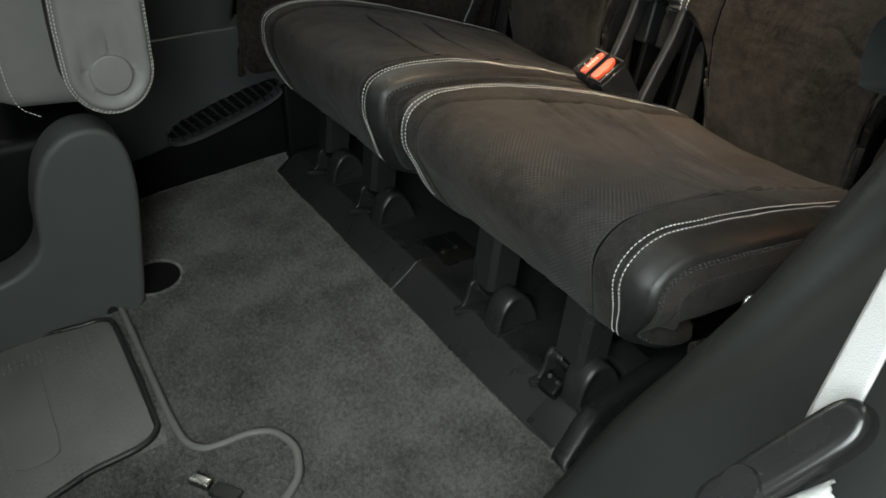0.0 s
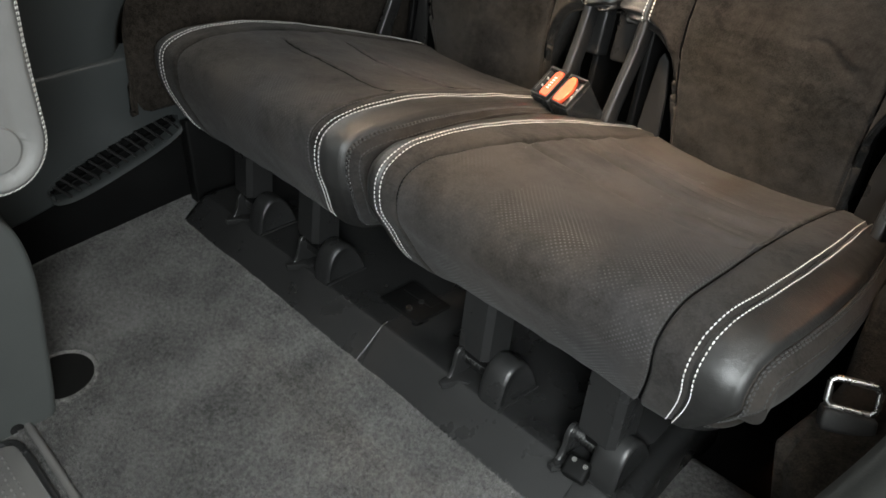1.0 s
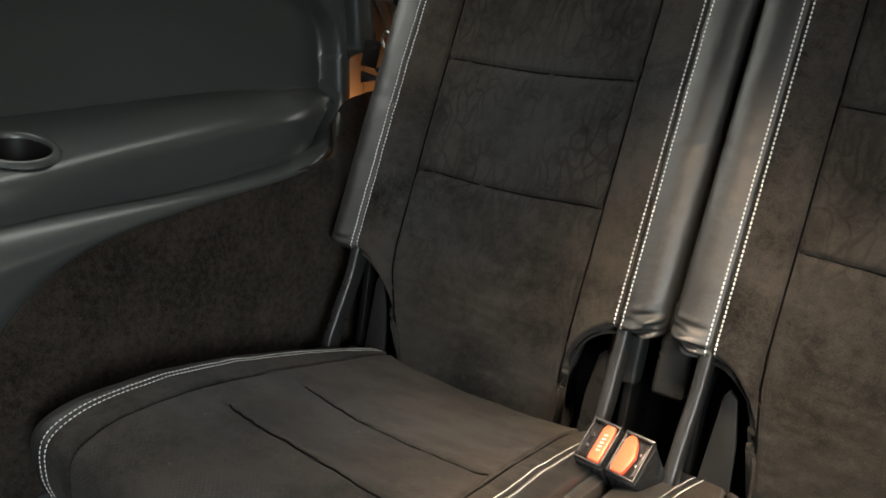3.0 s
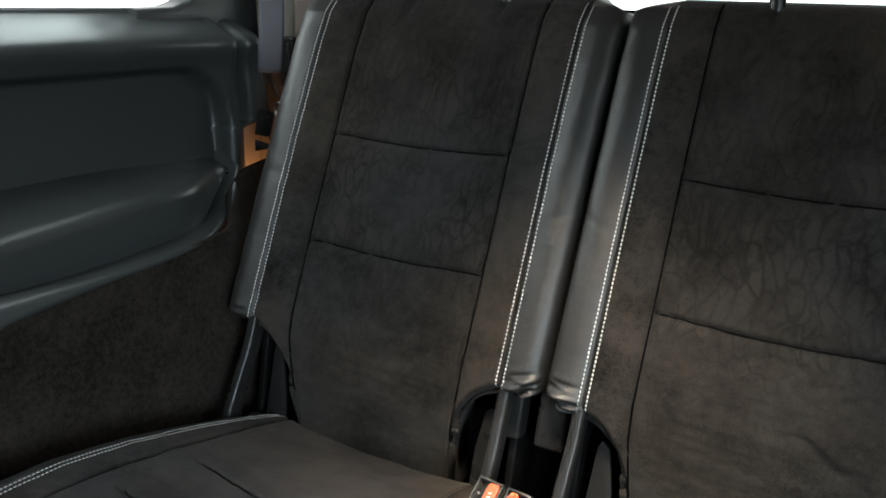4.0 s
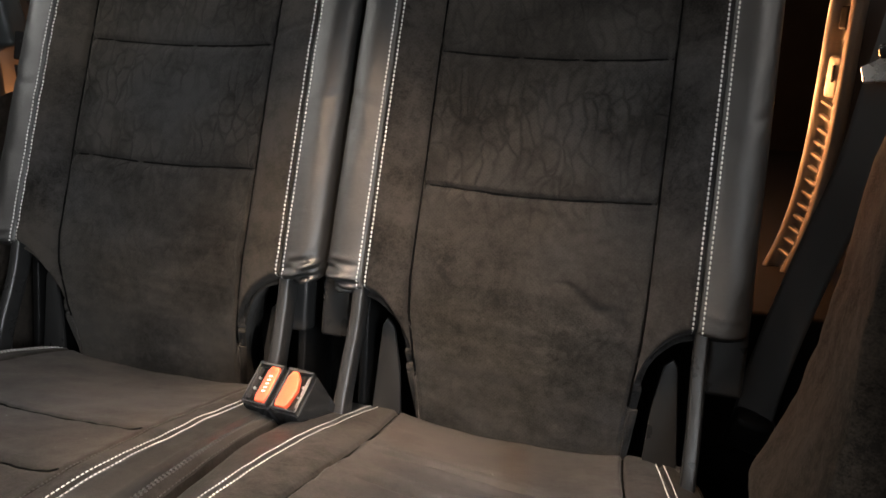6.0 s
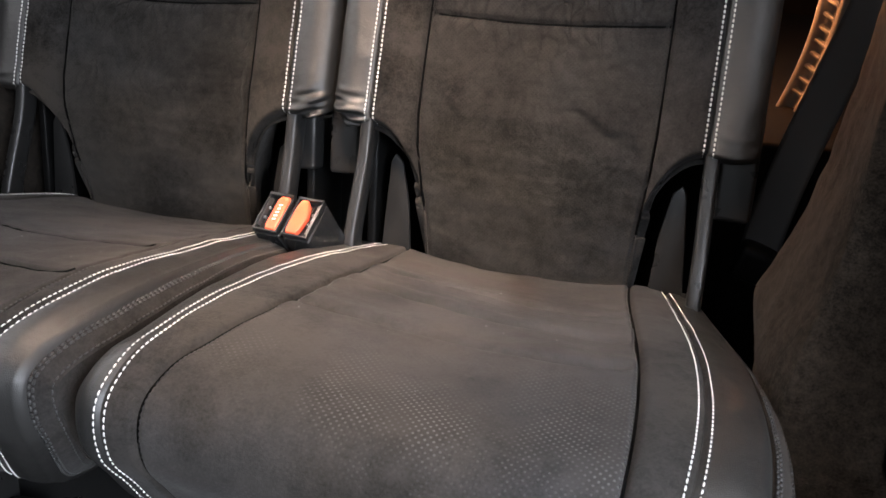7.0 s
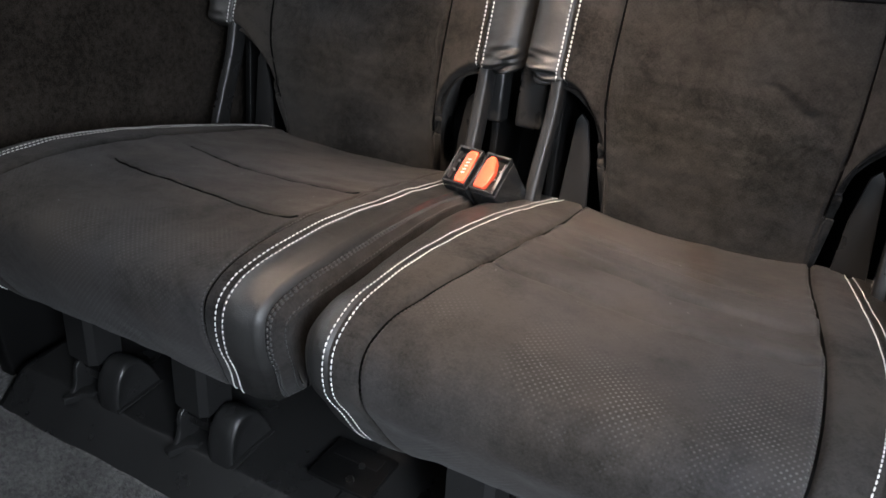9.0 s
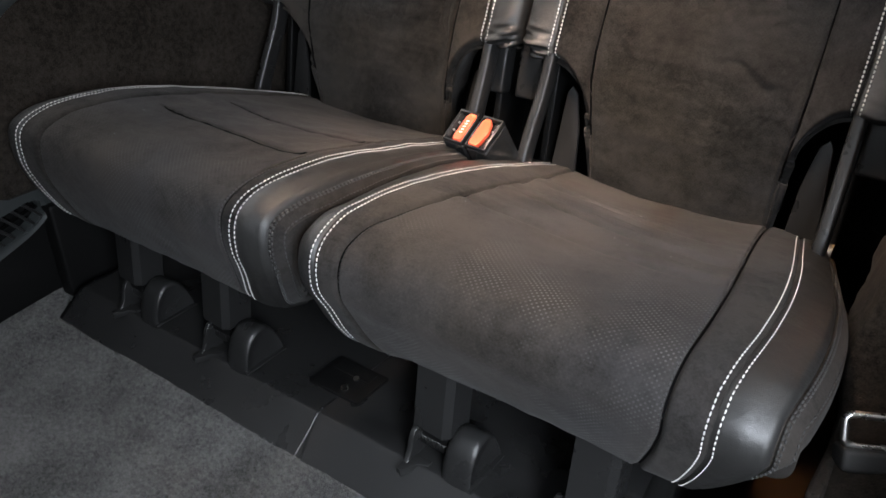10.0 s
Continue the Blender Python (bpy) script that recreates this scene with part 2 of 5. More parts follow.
FELT = pile_surface("boot_felt", 0.009, 0.038, (1.0, 0.82, 0.68), 12, 110, 0.03)
RUBBER = soft_surface("mat_rubber", 0.11, 0.15, (1, 0.97, 0.92), 0.55, 300, 0.3, 8, dist=0.0006)
STEEL = soft_surface("bright_steel", 0.5, 0.6, (1, 0.98, 0.95), 0.28, 200, 0.1, 20, metal=1.0, dist=0.0003)
STEEL_DARK = soft_surface("dark_steel", 0.12, 0.2, (1, 1, 1), 0.4, 200, 0.2, 20, metal=1.0, dist=0.0003)
THREAD = soft_surface("pale_thread", 0.58, 0.70, (1, 0.98, 0.93), 0.7, 2500, 0.4, 30, dist=0.0002)
THREAD_DARK = soft_surface("black_thread", 0.02, 0.03, (1, 1, 1), 0.6, 2500, 0.4, 30, dist=0.0002)
# near-black colour for beads that draw the shade inside seam grooves
SEAM_SHADE = soft_surface("seam_groove_shade", 0.002, 0.004, (1, 1, 1), 0.9, 2500, 0.4, 30, dist=0.0002, spec=0.03)
RED = soft_surface("red_button_plastic", 0.92, 0.97, (1.0, 0.12, 0.055), 0.25, 500, 0.05, 10, dist=0.0002)
BELT = soft_surface("grey_webbing", 0.028, 0.036, (1, 1, 1.0), 0.6, 1200, 0.8, 8, dist=0.0006)
BELT_LILAC = soft_surface("lilac_webbing", 0.10, 0.13, (0.95, 0.92, 1.08), 0.6, 1200, 0.8, 8, dist=0.0006)
BELT_PALE = soft_surface("pale_webbing", 0.58, 0.68, (1, 0.99, 1.0), 0.6, 1200, 0.8, 8, dist=0.0006)
# pale so that the unseen ceiling bounces light onto leather and trim
HEADLINER = soft_surface("headliner_cloth", 0.32, 0.38, (1, 0.98, 0.95), 0.9, 500, 0.4, 4)
GROUND = soft_surface("workshop_floor", 0.22, 0.3, (1, 0.99, 0.96), 0.7, 90, 0.4, 2)
# near-black albedo stands in for the shade of the unlit boot
UNLIT_BOOT_CLOTH = soft_surface("unlit_boot_cloth", 0.004, 0.007, (1, 0.95, 0.9), 0.95, 500, 0.6, 20, spec=0.05)
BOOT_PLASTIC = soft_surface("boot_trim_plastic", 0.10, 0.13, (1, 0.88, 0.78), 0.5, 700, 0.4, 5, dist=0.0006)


def glow(name, colour, strength):
    m, n, l, p = material(name)
    p.inputs["Base Color"].default_value = (*colour, 1)
    p.inputs["Emission Color"].default_value = (*colour, 1)
    p.inputs["Emission Strength"].default_value = strength
    return m


OUTSIDE = glow("bright_outside", (0.95, 0.98, 1.0), 2.2)


def glass():
    m, n, l, p = material("window_glass")
    p.inputs["Base Color"].default_value = (0.9, 0.95, 0.93, 1)
    p.inputs["Transmission Weight"].default_value, p.inputs["Roughness"].default_value, p.inputs["IOR"].default_value = 1.0, 0.02, 1.1
    return m


GLASS = glass()


# ---- building helpers ----
def thing(name, label, category, group="", kind="", at=(0, 0, 0)):
    ob = new(name)
    ob.empty_display_size = 0.05
    ob.location = at
    return tagged(ob, label, category, group, kind)


def mesh_part(name, verts, faces, mat, parent=None, label="", uv=None, smooth=True, kind=""):
    me = bpy.data.meshes.new(name)
    me.from_pydata([tuple(map(float, v)) for v in verts], [], faces)
    if smooth:
        me.polygons.foreach_set("use_smooth", [True] * len(me.polygons))
    if uv is not None:
        layer = me.uv_layers.new(name="UVMap")
        idx = np.empty(len(me.loops), dtype=np.int64)
        me.loops.foreach_get("vertex_index", idx)
        layer.data.foreach_set("uv", np.asarray(uv, dtype=np.float32)[idx].ravel())
    me.materials.append(mat)
    me.update()
    ob = new(name, me)
    if parent is not None:
        ob.parent = parent
        ob.matrix_parent_inverse = Matrix.Translation(-Vector(parent_place(parent)))
    return tagged(ob, label, kind=kind)


def parent_place(ob):
    """Where a parent's origin lies; parts keep theirs at the world's origin."""
    return ob.location if ob.parent is None else Vector((0, 0, 0))


def part(name, bm, mat, parent=None, label="", smooth=True, kind=""):
    """Links a bmesh as one mesh object under a thing or a part."""
    me = bpy.data.meshes.new(name)
    bm.normal_update()
    bm.to_mesh(me)
    bm.free()
    if smooth:
        me.polygons.foreach_set("use_smooth", [True] * len(me.polygons))
        me.set_sharp_from_angle(angle=radians(38))
    me.materials.append(mat)
    ob = new(name, me)
    if parent is not None:
        ob.parent = parent
        ob.matrix_parent_inverse = Matrix.Translation(-Vector(parent_place(parent)))
    return tagged(ob, label, kind=kind)


def sheet(name, fn, us, vs, mat, parent=None, label="", thick=0.0, uvfn=None, kind=""):
    """A grid of points fn(u, v) as one smooth skin; thick gives it a back."""
    pts = [fn(u, v) for v in vs for u in us]
    nu = len(us)
    faces = [(j * nu + i, j * nu + i + 1, (j + 1) * nu + i + 1, (j + 1) * nu + i) for j in range(len(vs) - 1) for i in range(nu - 1)]
    uv = [uvfn(u, v) for v in vs for u in us] if uvfn else None
    ob = mesh_part(name, pts, faces, mat, parent, label, uv, kind=kind)
    if thick:
        s = ob.modifiers.new("thickness", "SOLIDIFY")
        s.thickness, s.offset = thick, -1
    return ob


def rbox(size, m=None, bevel=0.004, segs=3):
    """A box with rounded edges."""
    bm = bmesh.new()
    bmesh.ops.create_cube(bm, size=1.0)
    bmesh.ops.scale(bm, vec=size, verts=bm.verts)
    if bevel:
        bmesh.ops.bevel(bm, geom=list(bm.edges), offset=bevel, segments=segs, profile=0.6, affect="EDGES")
    if m is not None:
        bmesh.ops.transform(bm, matrix=m, verts=bm.verts)
    return bm


def prism(outline, depth, m=None, bevel=0.003, segs=2):
    """An outline in x, y drawn up by depth along z, with rounded rims."""
    bm = bmesh.new()
    f = bm.faces.new([bm.verts.new((x, y, 0)) for x, y in outline])
    bm.normal_update()
    if f.normal.z > 0:
        f.normal_flip()
    r = bmesh.ops.extrude_face_region(bm, geom=[f])
    top = [v for v in r["geom"] if isinstance(v, bmesh.types.BMVert)]
    bmesh.ops.translate(bm, vec=(0, 0, depth), verts=top)
    if bevel:
        rims = [e for e in bm.edges if abs(e.verts[0].co.z - e.verts[1].co.z) < 1e-6]
        bmesh.ops.bevel(bm, geom=rims, offset=bevel, segments=segs, profile=0.6, affect="EDGES")
    if m is not None:
        bmesh.ops.transform(bm, matrix=m, verts=bm.verts)
    return bm


def rod(a, b, r0, r1=None, n=16, cap=True):
    a, b = Vector(a), Vector(b)
    bm = bmesh.new()
    bmesh.ops.create_cone(bm, cap_ends=cap, segments=n, radius1=r0, radius2=r0 if r1 is None else r1, depth=(b - a).length)
    bmesh.ops.transform(bm, matrix=Matrix.Translation((a + b) / 2) @ (b - a).to_track_quat("Z", "Y").to_matrix().to_4x4(), verts=bm.verts)
    return bm


def join(*bms):
    out = bmesh.new()
    for b in bms:
        me = bpy.data.meshes.new("tmp")
        b.to_mesh(me)
        b.free()
        out.from_mesh(me)
        bpy.data.meshes.remove(me)
    return out


def spline(points, n):
    """n points evenly along a smooth curve through the points."""
    P = np.array(points, float)
    Q = np.vstack([2 * P[0] - P[1], P, 2 * P[-1] - P[-2]])
    fine = []
    for k in range(len(P) - 1):
        a, b, c, d = Q[k], Q[k + 1], Q[k + 2], Q[k + 3]
        for t in np.linspace(0, 1, 24, endpoint=False):
            fine.append(0.5 * (2 * b + (c - a) * t + (2 * a - 5 * b + 4 * c - d) * t * t + (3 * b - a - 3 * c + d) * t ** 3))
    fine.append(P[-1])
    fine = np.array(fine)
    s = np.r_[0, np.cumsum(np.linalg.norm(np.diff(fine, axis=0), axis=1))]
    at = np.linspace(0, s[-1], n)
    return np.stack([np.interp(at, s, fine[:, k]) for k in range(P.shape[1])], 1)


def closed_spline(points, n):
    k = len(points)
    P = spline(list(points[-3:]) + list(points) + list(points[:3]), n * 3)
    s = np.linspace(0, 1, len(P))
    d = np.r_[0, np.cumsum(np.linalg.norm(np.diff(P, axis=0), axis=1))]
    first = np.argmin(np.linalg.norm(P[: n] - np.array(points[0]), axis=1))
    last = len(P) - 1 - np.argmin(np.linalg.norm(P[::-1][: n] - np.array(points[0]), axis=1))
    Q = P[first:last]
    return [tuple(q) for q in Q[:: max(1, len(Q) // n)]]


def tube(points, r, n=60, k=10, flat=1.0):
    """A round bead swept along a smooth curve."""
    P = spline(points, n)
    T = np.gradient(P, axis=0)
    T /= np.linalg.norm(T, axis=1)[:, None]
    up = np.array([0, 0, 1.0])
    verts, faces = [], []
    for i in range(n):
        a = np.cross(T[i], up)
        a = a / (np.linalg.norm(a) + 1e-9)
        b = np.cross(a, T[i])
        for j in range(k):
            w = 2 * math.pi * j / k
            verts.append(P[i] + r * (math.cos(w) * a + flat * math.sin(w) * b))
    for i in range(n - 1):
        for j in range(k):
            faces.append((i * k + j, i * k + (j + 1) % k, (i + 1) * k + (j + 1) % k, (i + 1) * k + j))
    faces += [tuple(range(k)), tuple((n - 1) * k + j for j in reversed(range(k)))]
    return verts, faces


def smooth01(a, b, x):
    t = min(1.0, max(0.0, (x - a) / (b - a)))
    return t * t * (3 - 2 * t)


def bell(x, w):
    return math.exp(-(x / w) ** 2)


def stitches(name, line, out, parent, mat=None, pitch=0.0056, length=0.0040, r=0.00070, slant=0.0):
    """A row of thread stitches along a dense line of points, lifted by the outward directions."""
    P, N = np.array(line, float), np.array(out, float)
    s = np.r_[0, np.cumsum(np.linalg.norm(np.diff(P, axis=0), axis=1))]
    count = int(s[-1] / pitch)
    verts, faces = [], []
    for k in range(count):
        c = (k + 0.5) * pitch
        ends = []
        for d in (-length / 2, -length / 4, length / 4, length / 2):
            q = np.array([np.interp(c + d, s, P[:, a]) for a in range(3)])
            n = np.array([np.interp(c + d, s, N[:, a]) for a in range(3)])
            ends.append((q, n / np.linalg.norm(n)))
        t = ends[-1][0] - ends[0][0]
        t /= np.linalg.norm(t) + 1e-9
        base = len(verts)
        for i, (q, n) in enumerate(ends):
            lift, rr = (0.0, 0.55) if i in (0, 3) else (0.0005, 1.0)
            side = np.cross(t, n)
            mid = q + n * (lift - 0.0002) + side * slant * (i - 1.5) / 3
            for j in range(6):
                w = 2 * math.pi * j / 6
                verts.append(mid + r * rr * (math.cos(w) * side + 0.8 * math.sin(w) * n))
        for i in range(3):
            for j in range(6):
                faces.append((base + i * 6 + j, base + i * 6 + (j + 1) % 6, base + i * 6 + 6 + (j + 1) % 6, base + i * 6 + 6 + j))
        faces += [tuple(base + j for j in reversed(range(6))), tuple(base + 18 + j for j in range(6))]
    return mesh_part(name, verts, faces, mat or THREAD, parent, kind="stuff")


def strap(name, points, width, side, mat, parent=None, label="", n=60, thick=0.0014, twist=0.0):
    """Webbing that follows a smooth curve; side is the direction of its width."""
    P = spline(points, n)
    sd = Vector(side).normalized()
    us = np.linspace(-1, 1, 9)

    def fn(u, v):
        i = int(v)
        return P[i] + np.array(sd) * u * width / 2

    return sheet(name, fn, us, range(n), mat, parent, label, thick=thick)


# ---- structure ----
def floor_z(y):
    """The carpet rises gently towards the third row."""
    return -0.004 + 0.098 * min(0.0, y + 0.04)


def carpet_point(u, v):
    z = floor_z(v)
    dips = 0.0015 * noise.noise((u * 9, v * 9, 0.3)) + 0.0012 * noise.noise((u * 30, v * 30, 4.3))
    return (u, v, z + dips)


sheet("floor", carpet_point, np.linspace(-0.62, 0.70, 120), np.linspace(-1.7, 0.12, 165), CARPET,
      label="charcoal loop carpet on the cabin floor", thick=0.02, kind="structure")
for nm, lab, bm, mt in (
    ("floor_rear", "black steel floor pan under the seats", rbox((1.56, 1.80, 0.03), pose(0, 0.83, -0.035), 0.004), PLASTIC_DARK),
    ("floor_sill", "dark sill under the door opening", rbox((0.20, 1.70, 0.06), pose(0.80, -0.90, -0.09), 0.01), PLASTIC_DARK),
    ("ceiling", "unseen cloth headliner, pale to bounce light down", rbox((1.64, 3.50, 0.04), pose(0, -0.0, 1.27), 0.01), HEADLINER),
    ("wall_front", "dark bulkhead below the windscreen", rbox((1.64, 0.05, 0.80), pose(0, -1.85, 0.35), 0.01), PLASTIC_DARK),
    ("wall_left_front", "dark closed door lining", rbox((0.05, 1.60, 1.0), pose(-0.80, -1.02, 0.40), 0.01), PLASTIC_DARK),
    ("wall_rear", "dark tailgate lining below the rear window", rbox((1.64, 0.05, 0.92), pose(0, 1.72, 0.40), 0.01), UNLIT_BOOT_CLOTH),
    ("wall_rear_top", "dark tailgate lining above the rear window", rbox((1.64, 0.05, 0.10), pose(0, 1.72, 1.22), 0.01), UNLIT_BOOT_CLOTH),
    ("wall_rear_left", "dark pillar beside the tailgate window", rbox((0.14, 0.05, 0.40), pose(-0.75, 1.72, 1.04), 0.01), UNLIT_BOOT_CLOTH),
    ("wall_rear_right", "dark pillar beside the tailgate window", rbox((0.14, 0.05, 0.40), pose(0.75, 1.72, 1.04), 0.01), UNLIT_BOOT_CLOTH),
    ("wall_right_rear", "dark body side behind the trim", rbox((0.05, 1.66, 0.97), pose(0.88, 0.88, 0.41), 0.01), UNLIT_BOOT_CLOTH),
    ("wall_right_pillar", "dark rear pillar beside the side window", rbox((0.05, 1.0, 0.38), pose(0.88, 1.21, 1.08), 0.01), UNLIT_BOOT_CLOTH),
    ("wall_left_rear", "dark body side below the quarter window", rbox((0.05, 1.92, 0.88), pose(-0.84, 0.75, 0.38), 0.01), PLASTIC_DARK),
    ("wall_left_pillar", "dark rear pillar with a rounded corner beside the quarter window", prism([(0.66, 1.27), (0.648, 0.92), (0.638, 0.882), (0.618, 0.860), (0.585, 0.850), (0.50, 0.847), (0.50, 0.79), (1.44, 0.79), (1.44, 1.27)], 0.06, Matrix.Translation((-0.83, 0, 0)) @ pose(0, 0, 0, 90, 0, 90), 0.01, 3), PLASTIC_SIDE),
):
    tagged(part(nm, bm, mt), lab, kind="structure")

# added block that keeps boot lamp light out of the gaps under the seats
tagged(part("boot_light_block", rbox((1.60, 1.16, 0.40), pose(0, 1.150, 0.17), 0.01), UNLIT_BOOT_CLOTH), "black box added behind the seats to block boot lamp light", kind="structure")
ground = part("ground", rbox((60, 60, 0.05), pose(0, 0, -0.50), 0), GROUND)
tagged(ground, "pale workshop floor around the car", kind="structure")
win = part("window_1", rbox((0.006, 1.35, 0.38), pose(-0.815, -0.155, 1.04), 0.002), GLASS)
tagged(win, "clear quarter window glass", kind="structure")
win.visible_shadow = False
win3 = part("window_3", rbox((0.006, 0.72, 0.34), pose(0.88, 0.36, 1.07), 0.002), GLASS)
tagged(win3, "clear side window glass", kind="structure")
win3.visible_shadow = False
win2 = part("window_2", rbox((1.4, 0.006, 0.32), pose(0, 1.72, 1.02), 0.002), GLASS)
tagged(win2, "clear tailgate window glass", kind="structure")
win2.visible_shadow = False
tagged(part("backdrop", rbox((0.02, 4.0, 1.6), pose(-2.2, 0.4, 1.3), 0), OUTSIDE), "bright daylight outside", kind="structure")
tagged(part("backdrop", rbox((5.0, 0.02, 2.4), pose(0, 3.4, 1.3), 0), OUTSIDE), "bright daylight outside", kind="structure")


# ---- seat cushions ----
def profile(points):
    """A cushion's section from back to front: points, outward directions and lengths along it."""
    p = spline(points, 340)
    t = np.gradient(p, axis=0)
    t /= np.linalg.norm(t, axis=1)[:, None]
    return p, np.stack([t[:, 1], -t[:, 0]], 1), np.r_[0, np.cumsum(np.linalg.norm(np.diff(p, axis=0), axis=1))]


def dense(a, b, n, marks=(), w=0.008):
    """Steps from a to b with extra ones near the marks."""
    xs = list(np.linspace(a, b, n))
    for m in marks:
        xs += [m + d * w for d in (-1.5, -1, -0.6, -0.3, 0, 0.3, 0.6, 1, 1.5)]
    return sorted(x for x in set(round(float(x), 5) for x in xs) if a - 1e-6 <= x <= b + 1e-6)


class Cushion:
    """Six lines run from back to front: outer edge, stitch, seam, seam, stitch, outer edge."""

    def __init__(self, lines, turns, sections, crosses, slant, seed, inner, furrow, piped):
        self.furrow, self.piped, self.slant = furrow, piped, slant
        self.crosses, self.seed, self.inner = crosses, seed, inner
        self.a, self.b = profile(sections[0]), profile(sections[1])
        self.P, self.N, self.S = profile((np.array(sections[0]) + np.array(sections[1])) / 2)
        self.count = len(self.P)
        ys = np.array([0.45, 0.36, 0.20, 0.06, -0.06])
        top = np.argmin(self.P[:, 0])
        past = np.arange(self.count) >= top
        yy = np.where(past, -0.09, self.P[:, 0])
        down = np.clip((0.27 - self.P[:, 1]) / 0.10, 0, 1) * past
        self.lines = [np.polyval(np.polyfit(ys, ln, 3), np.clip(yy, -0.06, 0.46)) + tn * down ** 1.4 for ln, tn in zip(lines, turns)]
        self.cx = float(self.lines[1].mean() + self.lines[4].mean()) / 2

    def section(self, x, i):
        """The section at x, between that of one side and that of the other."""
        f = min(1.0, max(0.0, (x - self.lines[1][i]) / (self.lines[4][i] - self.lines[1][i])))
        return self.a[0][i] * (1 - f) + self.b[0][i] * f, self.a[1][i] * (1 - f) + self.b[1][i] * f

    def rise(self, x, i):
        y, z = self.section(x, i)[0]
        e0, s0, l, r, s1, e1 = (ln[i] for ln in self.lines)
        top = smooth01(-0.09, 0.02, y)
        t = (x - l) / (r - l)
        h = 0.0
        if 0 < t < 1:
            h -= 0.007 * top * math.sin(math.pi * t)
        h += 0.004 * top * (bell(x - (s0 + l) / 2, 0.03) + bell(x - (s1 + r) / 2, 0.03))
        h -= 0.0055 * (bell(x - l, 0.0030) + bell(x - r, 0.0030))
        h -= 0.0022 * (bell(x - s0, 0.003) + bell(x - s1, 0.003))
        if 0 < t < 1 and z > 0.2:
            for c, t0, t1 in self.crosses:
                h -= 0.0055 * bell(y - c - self.slant * (1 - t) - 0.0015 * math.sin(t * 9 + c * 40), 0.0026 if self.furrow < 0.5 else 0.0052) * smooth01(t0, t0 + 0.06, t) * smooth01(t1, t1 - 0.06, t)
                h += 0.0016 * bell(y - c - self.slant * (1 - t) - 0.014, 0.012) * smooth01(t0, t0 + 0.1, t)
            h += 0.0046 * self.furrow * noise.noise((x * 3.5, y * 42 + x * 4, self.seed)) * smooth01(0.05, 0.12, y) * smooth01(0.40, 0.30, y)
        h += 0.0026 * noise.noise((x * 11 + self.seed, self.S[i] * 9, 1.7)) + 0.0012 * noise.noise((x * 34, self.S[i] * 28, self.seed))
        return h

    def at(self, x, i):
        p, n = self.section(x, i)
        y, z = p + n * self.rise(x, i)
        return (x, y, z)

    def strip(self, k, t, i):
        """A point between line k and the next one, t from 0 to 1."""
        a, b = self.lines[k][i], self.lines[k + 1][i]
        return self.at(a + (b - a) * t, i)

    def around(self, side, w, i):
        """The leather roll from the stitch line, w = 0, over the edge, w = 1."""
        s, e = (self.lines[1][i], self.lines[0][i]) if side < 0 else (self.lines[4][i], self.lines[5][i])
        th = w * radians(60)
        (y, z), n = self.section(s, i)
        taper = 1 - 0.55 * smooth01(0.27, 0.17, z) * smooth01(0.02, -0.04, y) if side != self.inner else 1.0
        x = s + (e - s) * 0.93 * taper * math.sin(th) / math.sin(radians(60))
        deep = 0.052
        if side == self.inner:
            deep = 0.014 + 0.040 * smooth01(0.26, -0.02, y)
        drop = deep * (1 - math.cos(th)) + 0.0022 - 0.0022 * smooth01(0, 0.06, w) - 0.004 * math.sin(w * math.pi)
        drop += 0.0010 * noise.noise((w * 3, self.S[i] * 26, self.seed + side)) * smooth01(0, 0.1, w)
        drop -= (self.rise(s, i) + 0.0022) * (1 - w) ** 3
        if side != self.inner or self.piped:
            drop += 0.0045 * bell(w - 0.67, 0.030) - 0.002 * bell(w - 0.60, 0.05)
        yy, zz = self.section(s, i)[0] - n * drop
        return (x, yy, zz)

    def flank(self, side, w, i):
        """The upright side below the leather."""
        a = Vector(self.around(side, 1.0, i))
        inset = 0.055 if side != self.inner else 0.014
        b = Vector((a.x - side * inset, a.y + (0.2 - a.y) * 0.12, a.z + (0.212 - a.z) * 0.85))
        k = Vector((a.x + side * 0.006, a.y + (0.2 - a.y) * 0.02, a.z + (0.212 - a.z) * 0.80))
        return tuple(a * (1 - w) ** 2 + k * (2 * w * (1 - w)) + b * w * w)


def stitch_line(c, side, off):
    line, out = [], []
    for i in range(c.count - 26):
        if off < 0:
            p = c.at(c.lines[1 if side < 0 else 4][i] + side * off, i)
        else:
            p = c.around(side, off / 0.070, i)
        line.append(p)
        out.append((side * 0.12, c.N[i][0], c.N[i][1]))
    return line, out


